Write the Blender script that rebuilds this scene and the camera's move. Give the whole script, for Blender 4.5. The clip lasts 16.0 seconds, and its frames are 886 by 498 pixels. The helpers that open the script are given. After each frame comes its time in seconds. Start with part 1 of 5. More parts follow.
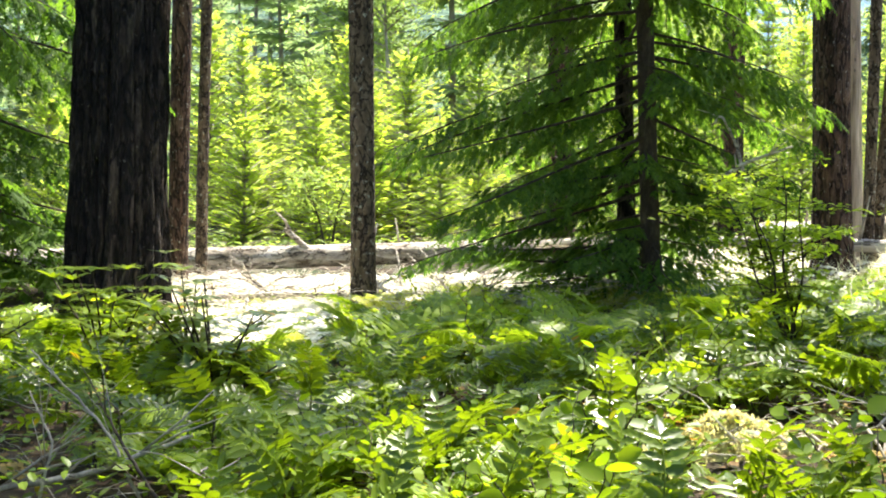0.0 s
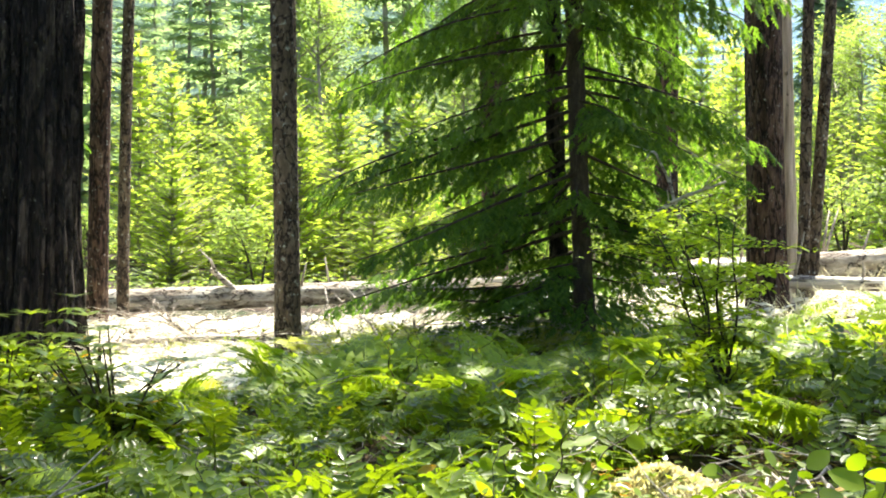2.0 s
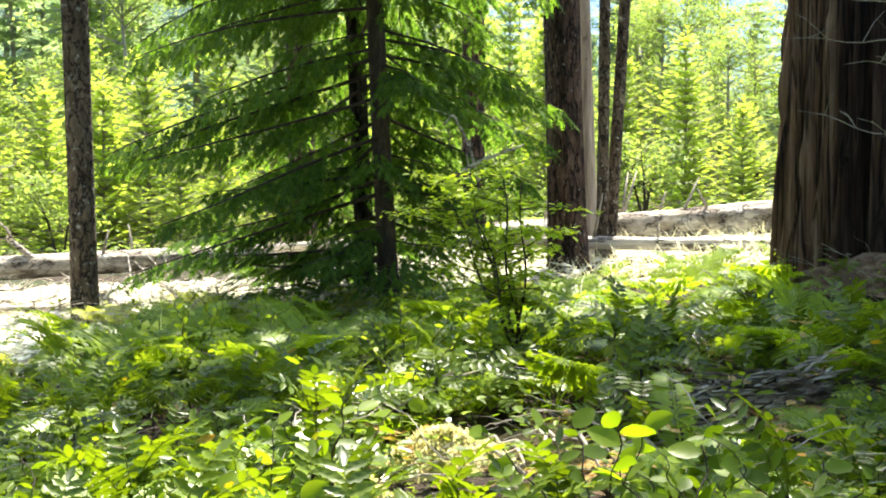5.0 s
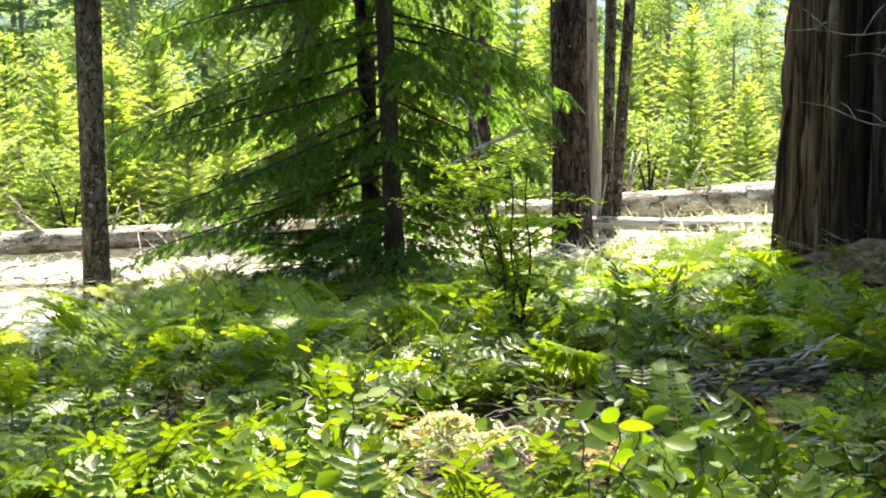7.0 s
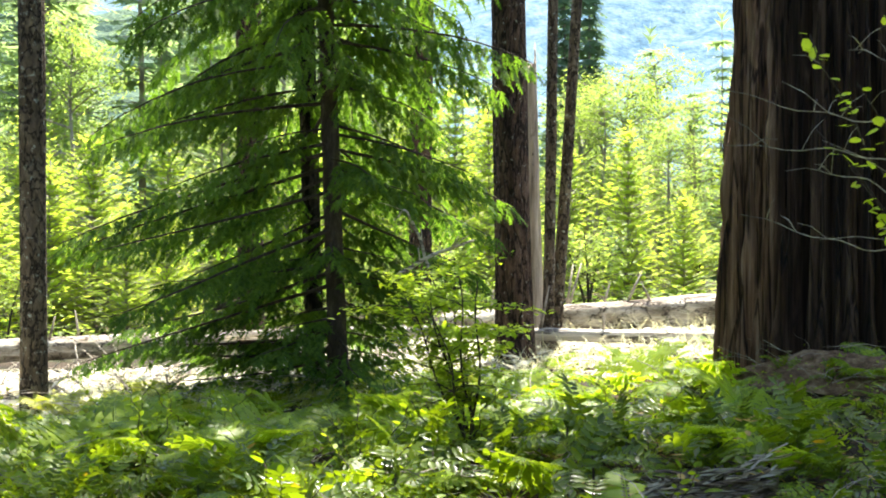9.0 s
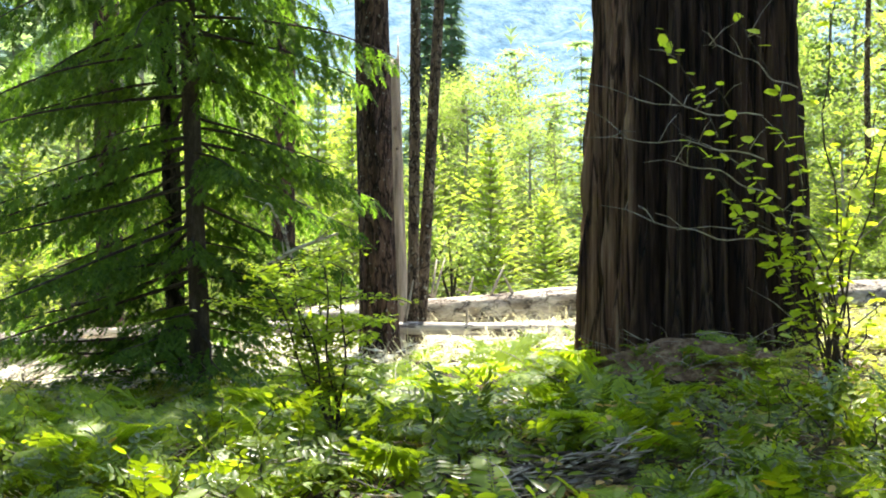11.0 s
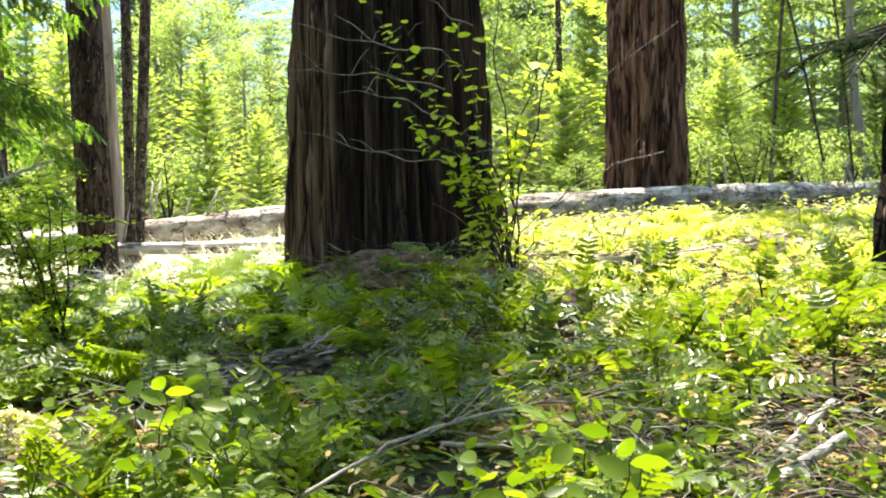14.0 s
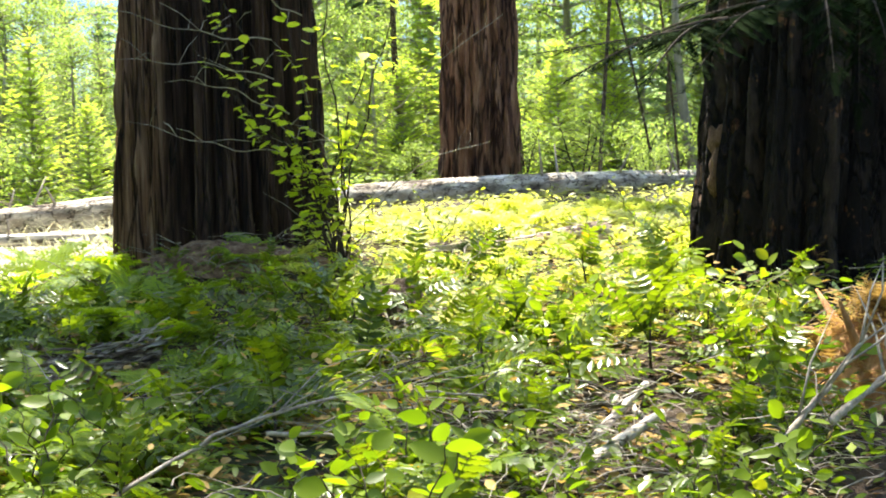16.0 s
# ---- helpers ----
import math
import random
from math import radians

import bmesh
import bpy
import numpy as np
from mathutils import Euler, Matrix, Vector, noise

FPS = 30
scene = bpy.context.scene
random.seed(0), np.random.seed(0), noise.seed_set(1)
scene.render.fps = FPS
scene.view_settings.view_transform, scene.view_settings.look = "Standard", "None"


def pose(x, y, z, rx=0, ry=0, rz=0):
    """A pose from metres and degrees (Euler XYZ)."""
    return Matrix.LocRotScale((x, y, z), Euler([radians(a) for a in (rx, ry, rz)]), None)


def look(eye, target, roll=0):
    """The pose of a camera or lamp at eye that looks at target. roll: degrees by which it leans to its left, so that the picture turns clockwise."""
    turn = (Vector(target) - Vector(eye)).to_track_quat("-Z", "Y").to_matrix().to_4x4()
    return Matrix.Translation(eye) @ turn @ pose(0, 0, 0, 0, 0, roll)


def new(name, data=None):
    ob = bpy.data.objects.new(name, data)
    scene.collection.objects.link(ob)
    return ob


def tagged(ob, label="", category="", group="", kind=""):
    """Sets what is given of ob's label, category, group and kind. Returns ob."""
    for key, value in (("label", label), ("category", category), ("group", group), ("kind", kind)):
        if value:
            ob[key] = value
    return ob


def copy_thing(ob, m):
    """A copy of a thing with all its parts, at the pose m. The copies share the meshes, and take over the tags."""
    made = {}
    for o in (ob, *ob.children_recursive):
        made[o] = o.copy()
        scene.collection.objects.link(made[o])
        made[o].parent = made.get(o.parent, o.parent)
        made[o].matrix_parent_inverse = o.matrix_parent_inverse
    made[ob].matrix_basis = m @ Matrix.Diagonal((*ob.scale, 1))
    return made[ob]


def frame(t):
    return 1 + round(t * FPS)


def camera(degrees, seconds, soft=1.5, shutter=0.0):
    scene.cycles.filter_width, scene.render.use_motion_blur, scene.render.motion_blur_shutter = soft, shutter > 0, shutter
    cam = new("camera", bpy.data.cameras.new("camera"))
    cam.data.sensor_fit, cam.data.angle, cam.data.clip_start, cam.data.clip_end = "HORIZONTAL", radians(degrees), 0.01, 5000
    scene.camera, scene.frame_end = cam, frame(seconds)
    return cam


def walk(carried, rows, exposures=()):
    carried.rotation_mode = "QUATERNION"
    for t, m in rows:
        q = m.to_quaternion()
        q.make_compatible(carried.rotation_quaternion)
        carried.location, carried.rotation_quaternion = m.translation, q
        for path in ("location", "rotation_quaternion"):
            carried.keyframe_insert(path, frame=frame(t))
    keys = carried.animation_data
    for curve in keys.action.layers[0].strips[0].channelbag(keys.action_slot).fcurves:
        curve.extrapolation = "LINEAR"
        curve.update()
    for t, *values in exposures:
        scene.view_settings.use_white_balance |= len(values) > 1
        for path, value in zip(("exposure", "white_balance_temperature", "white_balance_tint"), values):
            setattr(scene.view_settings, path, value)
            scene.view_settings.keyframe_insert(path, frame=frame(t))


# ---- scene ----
cam = camera(37.65, 16.0, 1.95)


def eye_row(t, x, y, z, yaw, pitch, roll):
    """Seconds, the eye in metres, then yaw to the left of +y, pitch up and roll, in degrees."""
    a, b = radians(yaw), radians(pitch)
    ahead = Vector((-math.sin(a) * math.cos(b), math.cos(a) * math.cos(b), math.sin(b)))
    return t, look((x, y, z), Vector((x, y, z)) + ahead, roll)


walk(cam, [eye_row(*r) for r in (
    (0.0, 0.020, 0.247, 1.453, 0.74, -3.40, 0.67),
    (0.5, 0.029, 0.370, 1.453, 0.86, -3.03, 0.57),
    (1.0, 0.033, 0.463, 1.457, 0.36, -2.60, 0.48),
    (1.5, 0.067, 0.533, 1.456, -0.54, -2.16, 0.37),
    (2.0, 0.119, 0.581, 1.457, -1.89, -1.74, 0.34),
    (2.5, 0.159, 0.603, 1.459, -3.46, -1.33, 0.22),
    (3.0, 0.197, 0.609, 1.463, -5.07, -1.14, 0.21),
    (3.5, 0.234, 0.586, 1.465, -6.72, -1.37, 0.21),
    (4.0, 0.247, 0.565, 1.468, -8.45, -1.99, 0.15),
    (4.5, 0.254, 0.564, 1.470, -9.58, -2.66, 0.14),
    (5.0, 0.259, 0.577, 1.466, -9.79, -3.34, -0.06),
    (5.2, 0.259, 0.577, 1.465, -9.70, -3.61, -0.10),
    (7.3, 0.222, 0.421, 1.563, -9.61, -4.66, 0.35),
    (7.5, 0.223, 0.427, 1.563, -9.74, -4.01, 0.35),
    (8.0, 0.213, 0.437, 1.558, -10.30, -1.83, 0.50),
    (8.5, 0.183, 0.437, 1.551, -11.20, -0.27, 0.56),
    (9.0, 0.149, 0.428, 1.545, -12.40, 0.33, 0.58),
    (9.2, 0.142, 0.413, 1.544, -12.89, 0.39, 0.55),
    (11.3, 0.136, 0.411, 1.497, -19.26, 0.11, 0.15),
    (11.5, 0.136, 0.402, 1.496, -19.79, -0.30, 0.11),
    (12.0, 0.142, 0.247, 1.493, -21.70, -0.93, -0.04),
    (12.5, 0.047, 0.009, 1.498, -24.01, -1.62, -0.27),
    (13.0, -0.120, -0.293, 1.506, -26.82, -2.45, -0.43),
    (13.5, -0.124, -0.369, 1.515, -28.68, -2.95, -0.63),
    (14.0, -0.107, -0.391, 1.521, -30.60, -3.34, -0.81),
    (14.5, -0.095, -0.419, 1.522, -32.52, -3.60, -0.89),
    (15.0, -0.085, -0.440, 1.528, -34.50, -3.79, -1.00),
    (15.5, -0.086, -0.452, 1.530, -36.49, -3.88, -0.97),
    (16.0, -0.088, -0.466, 1.529, -37.63, -3.95, -0.94)
)])

# ---- light ----
SUN_AZ, SUN_EL = 27.0, 62.0     # degrees to the right of +y, and above the horizon
world = bpy.data.worlds.new("sky")
scene.world = world
world.use_nodes = True
wn = world.node_tree
sky = wn.nodes.new("ShaderNodeTexSky")
sky.sky_type, sky.sun_disc = "NISHITA", False
sky.sun_elevation, sky.sun_rotation = radians(SUN_EL), radians(SUN_AZ)
wn.links.new(sky.outputs[0], wn.nodes["Background"].inputs[0])
wn.nodes["Background"].inputs[1].default_value = 0.114
sun = new("sun", bpy.data.lights.new("sun", "SUN"))
sun.data.energy, sun.data.angle, sun.data.color = 5.0, radians(0.53), (1.0, 0.93, 0.8)
sa, se = radians(SUN_AZ), radians(SUN_EL)
sun_way = Vector((math.sin(sa) * math.cos(se), math.cos(sa) * math.cos(se), math.sin(se)))
sun.matrix_world = look(sun_way * 60, (0, 0, 0))
scene.view_settings.exposure = 2.25


# ---- materials ----
def nodes_of(name):
    m = bpy.data.materials.new(name)
    m.use_nodes = True
    m.node_tree.nodes.clear()
    return m, m.node_tree.nodes, m.node_tree.links


def noise_node(n, l, coord, scale, detail=6.0, rough=0.6, stretch=None):
    t = n.new("ShaderNodeTexNoise")
    t.inputs["Scale"].default_value, t.inputs["Detail"].default_value, t.inputs["Roughness"].default_value = scale, detail, rough
    if stretch:
        mp = n.new("ShaderNodeMapping")
        mp.inputs["Scale"].default_value = stretch
        l.new(coord, mp.inputs[0])
        coord = mp.outputs[0]
    l.new(coord, t.inputs["Vector"])
    return t.outputs["Fac"]


def ramp(n, l, fac, stops):
    r = n.new("ShaderNodeValToRGB")
    e = r.color_ramp.elements
    while len(e) < len(stops):
        e.new(0.5)
    for k, (p, c) in enumerate(stops):
        e[k].position, e[k].color = p, (*c, 1)
    l.new(fac, r.inputs[0])
    return r.outputs[0]


def surface(name, stops, scale, stretch=None, rough=0.85, bump=0.5, depth=0.02, fine=None, spots=None, spec=0.3, cracks=None):
    """An opaque rough surface: a colour ramp on stretched noise, a finer grain, spots, cracks, and relief."""
    m, n, l = nodes_of(name)
    out, bs, tc = n.new("ShaderNodeOutputMaterial"), n.new("ShaderNodeBsdfPrincipled"), n.new("ShaderNodeTexCoord")
    co = tc.outputs["Object"]
    big = noise_node(n, l, co, scale, 8, 0.62, stretch)
    col = ramp(n, l, big, stops)
    grain = noise_node(n, l, co, fine or scale * 6, 8, 0.7, stretch)
    mx = n.new("ShaderNodeMix")
    mx.data_type, mx.blend_type = "RGBA", "MULTIPLY"
    mx.inputs["Factor"].default_value = 0.75
    l.new(col, mx.inputs[6])
    l.new(ramp(n, l, grain, [(0.3, (0.35, 0.35, 0.35)), (0.7, (1.35, 1.3, 1.25))]), mx.inputs[7])
    col = mx.outputs[2]
    if spots:
        colour, sscale, lo, hi = spots
        sp = noise_node(n, l, co, sscale, 4, 0.6)
        mask = ramp(n, l, sp, [(lo, (0, 0, 0)), (hi, (1, 1, 1))])
        m2 = n.new("ShaderNodeMix")
        m2.data_type = "RGBA"
        l.new(mask, m2.inputs["Factor"])
        l.new(col, m2.inputs[6])
        m2.inputs[7].default_value = (*colour, 1)
        col = m2.outputs[2]
    l.new(col, bs.inputs["Base Color"])
    bs.inputs["Roughness"].default_value = rough
    bs.inputs["Specular IOR Level"].default_value = spec
    ad = n.new("ShaderNodeMath")
    ad.operation = "ADD"
    l.new(big, ad.inputs[0])
    l.new(grain, ad.inputs[1])
    height = ad.outputs[0]
    if cracks:
        cscale, cstretch, width = cracks
        lines = noise_node(n, l, co, cscale, 3, 0.55, cstretch)
        open_ = ramp(n, l, lines, [(0.5 - width, (1, 1, 1)), (0.5 - 0.25 * width, (0.12, 0.1, 0.09)), (0.5 + 0.25 * width, (0.12, 0.1, 0.09)), (0.5 + width, (1, 1, 1))])
        m3 = n.new("ShaderNodeMix")
        m3.data_type, m3.blend_type = "RGBA", "MULTIPLY"
        m3.inputs["Factor"].default_value = 0.9
        l.new(col, m3.inputs[6])
        l.new(open_, m3.inputs[7])
        l.new(m3.outputs[2], bs.inputs["Base Color"])
        a2 = n.new("ShaderNodeMath")
        a2.operation = "MULTIPLY_ADD"
        l.new(open_, a2.inputs[0])
        a2.inputs[1].default_value = 1.2
        l.new(height, a2.inputs[2])
        height = a2.outputs[0]
    bp = n.new("ShaderNodeBump")
    bp.inputs["Strength"].default_value, bp.inputs["Distance"].default_value = bump, depth
    l.new(height, bp.inputs["Height"])
    l.new(bp.outputs[0], bs.inputs["Normal"])
    l.new(bs.outputs[0], out.inputs[0])
    return m


def leafy(name, dark, light, glow, through_part=0.45, rough=0.45, spec=0.4, clump=1.5, odd=None):
    """A leaf: glossy on its face and letting light through, with a shade of its own for each leaf and each clump."""
    m, n, l = nodes_of(name)
    out, bs, tr = n.new("ShaderNodeOutputMaterial"), n.new("ShaderNodeBsdfPrincipled"), n.new("ShaderNodeBsdfTranslucent")
    geo, tc, info = n.new("ShaderNodeNewGeometry"), n.new("ShaderNodeTexCoord"), n.new("ShaderNodeObjectInfo")
    clumps = noise_node(n, l, tc.outputs["Object"], clump, 3, 0.6)
    s1 = n.new("ShaderNodeMath")
    s1.operation = "MULTIPLY_ADD"
    l.new(geo.outputs["Random Per Island"], s1.inputs[0])
    s1.inputs[1].default_value = 0.5
    l.new(clumps, s1.inputs[2])
    s2 = n.new("ShaderNodeMath")
    s2.operation = "MULTIPLY_ADD"
    l.new(info.outputs["Random"], s2.inputs[0])
    s2.inputs[1].default_value = 0.35
    l.new(s1.outputs[0], s2.inputs[2])
    sc = n.new("ShaderNodeMath")
    sc.operation = "MULTIPLY"
    sc.inputs[1].default_value = 0.64
    l.new(s2.outputs[0], sc.inputs[0])
    stops = [(0.28, dark), (0.68, light)] + ([(0.78, light), (0.84, odd)] if odd else [])
    col = ramp(n, l, sc.outputs[0], stops)
    l.new(col, bs.inputs["Base Color"])
    bs.inputs["Roughness"].default_value, bs.inputs["Specular IOR Level"].default_value = rough, spec
    tint = n.new("ShaderNodeMix")
    tint.data_type, tint.blend_type = "RGBA", "MULTIPLY"
    tint.inputs["Factor"].default_value = 1.0
    l.new(col, tint.inputs[6])
    tint.inputs[7].default_value = (*glow, 1)
    l.new(tint.outputs[2], tr.inputs[0])
    mix = n.new("ShaderNodeMixShader")
    mix.inputs[0].default_value = through_part
    l.new(bs.outputs[0], mix.inputs[1])
    l.new(tr.outputs[0], mix.inputs[2])
    l.new(mix.outputs[0], out.inputs[0])
    return m


M = {}
M["soil"] = surface("forest_soil", [(0.3, (0.018, 0.011, 0.007)), (0.5, (0.04, 0.025, 0.014)), (0.7, (0.075, 0.052, 0.03))], 1.3, None, 0.95, 0.8, 0.05, 14,
                    ((0.03, 0.045, 0.014), 0.8, 0.5, 0.66))
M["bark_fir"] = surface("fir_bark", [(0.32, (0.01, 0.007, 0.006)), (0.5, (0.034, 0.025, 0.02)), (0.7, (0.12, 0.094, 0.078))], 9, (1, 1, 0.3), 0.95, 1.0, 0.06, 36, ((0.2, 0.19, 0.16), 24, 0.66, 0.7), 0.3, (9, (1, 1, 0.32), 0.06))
M["bark_grey"] = surface("grey_hemlock_bark", [(0.3, (0.055, 0.038, 0.025)), (0.5, (0.145, 0.105, 0.072)), (0.7, (0.25, 0.195, 0.14))], 9, (1, 1, 0.4), 0.95, 0.9, 0.03, 40,
                         ((0.36, 0.36, 0.31), 20, 0.6, 0.66), 0.3, (16, (1, 1, 0.5), 0.05))
M["bark_red"] = surface("red_brown_bark", [(0.3, (0.035, 0.02, 0.014)), (0.5, (0.11, 0.062, 0.043)), (0.72, (0.21, 0.14, 0.105))], 9, (1, 1, 0.22), 0.95, 1.0, 0.04, 36,
                        ((0.36, 0.33, 0.29), 26, 0.62, 0.68), 0.3, (14, (1, 1, 0.3), 0.06))
M["bark_cedar"] = surface("cedar_bark", [(0.34, (0.09, 0.042, 0.028)), (0.5, (0.3, 0.155, 0.095)), (0.68, (0.5, 0.32, 0.22))], 9, (1, 1, 0.13), 0.92, 1.0, 0.07, 40, None, 0.3, (6, (1, 1, 0.16), 0.05))
M["bark_dark_flank"] = surface("dark_flanked_cedar_bark", [(0.36, (0.075, 0.038, 0.026)), (0.5, (0.27, 0.148, 0.096)), (0.66, (0.52, 0.35, 0.26))], 11, (1, 1, 0.05), 0.92, 1.0, 0.07, 50, None, 0.3, (8, (1, 1, 0.05), 0.03))


def darken_flank(m, way, start):
    """Darkens one flank of a trunk to near black, with a ragged edge."""
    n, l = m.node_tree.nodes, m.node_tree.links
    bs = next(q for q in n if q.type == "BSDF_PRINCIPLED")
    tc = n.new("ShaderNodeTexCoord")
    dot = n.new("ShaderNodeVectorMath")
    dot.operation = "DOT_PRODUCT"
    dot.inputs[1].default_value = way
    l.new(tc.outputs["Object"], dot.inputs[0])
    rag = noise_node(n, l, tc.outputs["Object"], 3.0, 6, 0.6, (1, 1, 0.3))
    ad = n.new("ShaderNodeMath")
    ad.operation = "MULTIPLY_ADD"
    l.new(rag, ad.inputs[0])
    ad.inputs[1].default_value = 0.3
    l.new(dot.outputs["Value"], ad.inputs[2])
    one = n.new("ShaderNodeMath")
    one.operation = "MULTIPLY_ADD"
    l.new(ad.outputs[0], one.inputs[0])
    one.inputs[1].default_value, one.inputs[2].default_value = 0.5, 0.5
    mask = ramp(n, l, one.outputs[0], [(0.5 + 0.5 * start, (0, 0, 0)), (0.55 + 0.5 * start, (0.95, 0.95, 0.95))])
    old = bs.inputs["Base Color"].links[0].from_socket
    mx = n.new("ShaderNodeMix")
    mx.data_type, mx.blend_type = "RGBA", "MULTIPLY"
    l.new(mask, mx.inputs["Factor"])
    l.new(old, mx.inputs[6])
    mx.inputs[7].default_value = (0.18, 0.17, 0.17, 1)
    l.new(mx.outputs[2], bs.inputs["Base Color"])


darken_flank(M["bark_dark_flank"], (0.875, -0.483, 0.0), -0.32)
# shade painted in: near-black trunk bark, against sunlit pale bark on the plates
M["bark_knob"] = surface("shaded_knobbly_fir_bark", [(0.3, (0.006, 0.0045, 0.004)), (0.5, (0.022, 0.015, 0.012)), (0.72, (0.08, 0.058, 0.045))], 7, (1, 1, 0.4), 0.95, 1.0, 0.07, 26, ((0.2, 0.095, 0.045), 8, 0.63, 0.69), 0.3, (7, (1, 1, 0.4), 0.05))
M["bark_plate"] = surface("sunlit_bark_plate", [(0.3, (0.07, 0.038, 0.024)), (0.5, (0.25, 0.14, 0.09)), (0.7, (0.55, 0.4, 0.29))], 16, (1, 1, 0.5), 0.95, 0.9, 0.02, 40)
M["bark_thin"] = surface("sapling_bark", [(0.3, (0.02, 0.016, 0.012)), (0.55, (0.06, 0.045, 0.035)), (0.75, (0.12, 0.1, 0.08))], 18, (1, 1, 0.3), 0.9, 0.6, 0.01)
M["bark_far"] = surface("far_bark", [(0.3, (0.17, 0.15, 0.125)), (0.7, (0.4, 0.37, 0.33))], 3, (1, 1, 0.2), 0.95, 0.4, 0.03)
M["wood_pale"] = surface("weathered_wood", [(0.34, (0.2, 0.165, 0.13)), (0.5, (0.48, 0.43, 0.37)), (0.66, (0.7, 0.66, 0.6))], 7, (0.12, 1, 1), 0.85, 0.8, 0.015, 40, None, 0.3, (12, (0.15, 1, 1), 0.03))
M["wood_snag"] = surface("snag_wood", [(0.3, (0.26, 0.2, 0.15)), (0.5, (0.52, 0.43, 0.34)), (0.7, (0.7, 0.62, 0.52))], 8, (1, 1, 0.08), 0.85, 0.8, 0.02, 30)
M["log_bark"] = surface("log_bark", [(0.34, (0.13, 0.1, 0.075)), (0.47, (0.4, 0.35, 0.29)), (0.62, (0.72, 0.68, 0.61))], 7, (0.35, 1, 1), 0.9, 0.9, 0.04, 22, None, 0.3, (9, (0.5, 1.0, 1.0), 0.018))
M["wood_rot"] = surface("rotten_wood", [(0.36, (0.07, 0.045, 0.032)), (0.5, (0.33, 0.26, 0.205)), (0.64, (0.66, 0.58, 0.5))], 9, (0.25, 1, 1), 0.95, 1.0, 0.05, 30,
                       ((0.06, 0.09, 0.02), 5, 0.62, 0.68), 0.3, (11, (0.25, 1, 1), 0.05))
M["twig"] = surface("dry_twig", [(0.3, (0.16, 0.135, 0.11)), (0.7, (0.5, 0.45, 0.39))], 12, None, 0.9, 0.3, 0.004)
M["moss"] = surface("moss", [(0.3, (0.26, 0.21, 0.08)), (0.5, (0.52, 0.46, 0.22)), (0.7, (0.72, 0.67, 0.42))], 8, None, 0.95, 1.0, 0.03, 70)
M["duff"] = surface("bark_duff", [(0.3, (0.07, 0.04, 0.025)), (0.5, (0.2, 0.125, 0.08)), (0.7, (0.4, 0.29, 0.2))], 14, None, 0.95, 1.0, 0.04, 60)
M["moss_dull"] = surface("dull_moss", [(0.3, (0.04, 0.03, 0.014)), (0.5, (0.11, 0.095, 0.03)), (0.7, (0.24, 0.22, 0.07))], 9, None, 0.95, 1.0, 0.04, 60)
M["moss_sprig"] = leafy("moss_sprigs", (0.4, 0.34, 0.14), (0.78, 0.74, 0.48), (1.2, 1.2, 0.8), 0.4, 0.8, 0.1, 6.0)
M["hemlock"] = leafy("hemlock_needles", (0.022, 0.055, 0.013), (0.095, 0.168, 0.03), (1.6, 1.65, 0.6), 0.57, 0.65, 0.15)
M["young"] = leafy("young_conifer_needles", (0.14, 0.22, 0.035), (0.39, 0.48, 0.1), (1.75, 1.7, 0.85), 0.72, 0.65, 0.15, 0.6)
# distance haze put into the needles as a paler, bluer green
M["tallfir"] = leafy("tall_conifer_needles", (0.12, 0.185, 0.085), (0.29, 0.37, 0.19), (1.4, 1.45, 1.05), 0.55, 0.65, 0.15, 0.4)
M["farfir"] = leafy("distant_fir_needles", (0.065, 0.115, 0.07), (0.15, 0.22, 0.115), (1.3, 1.4, 1.0), 0.45, 0.7, 0.1, 0.4)
M["broad"] = leafy("alder_leaves", (0.095, 0.16, 0.035), (0.27, 0.35, 0.1), (1.52, 1.52, 0.85), 0.58, 0.55, 0.2, 0.5)
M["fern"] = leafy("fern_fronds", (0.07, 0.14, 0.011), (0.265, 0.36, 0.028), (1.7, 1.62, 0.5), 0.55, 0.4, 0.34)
# the fern colour again, with direct sunlight put in as paler yellow
M["fern_sun"] = leafy("sun_tinted_fern_fronds", (0.2, 0.24, 0.035), (0.53, 0.55, 0.15), (1.5, 1.5, 0.75), 0.55, 0.45, 0.35)
M["salal"] = leafy("salal_leaves", (0.028, 0.062, 0.005), (0.145, 0.21, 0.014), (1.9, 1.95, 0.45), 0.47, 0.4, 0.22, 2.0, (0.25, 0.25, 0.02))
M["grape"] = leafy("holly_leaflets", (0.017, 0.042, 0.005), (0.118, 0.17, 0.012), (2.05, 1.95, 0.35), 0.42, 0.3, 0.34, 2.0, (0.42, 0.22, 0.02))
M["huckle"] = leafy("huckleberry_leaves", (0.065, 0.118, 0.01), (0.25, 0.325, 0.025), (1.65, 1.6, 0.6), 0.58, 0.5, 0.2)
M["huckle_tall"] = leafy("tall_huckleberry_leaves", (0.12, 0.2, 0.018), (0.32, 0.42, 0.045), (1.65, 1.6, 0.6), 0.6, 0.5, 0.15)
M["maple"] = leafy("hazel_leaves", (0.2, 0.29, 0.03), (0.42, 0.52, 0.07), (1.7, 1.6, 0.5), 0.58, 0.5, 0.2)
# needle green taken down to near black to paint the bough's shade
M["fir_dark"] = leafy("shade_black_fir_needles", (0.003, 0.006, 0.002), (0.009, 0.017, 0.005), (1.2, 1.2, 0.6), 0.08, 0.9, 0.01)
M["farwood"] = leafy("far_conifers", (0.03, 0.07, 0.04), (0.09, 0.16, 0.08), (1.2, 1.3, 1.0), 0.3, 0.8, 0.1, 0.05)
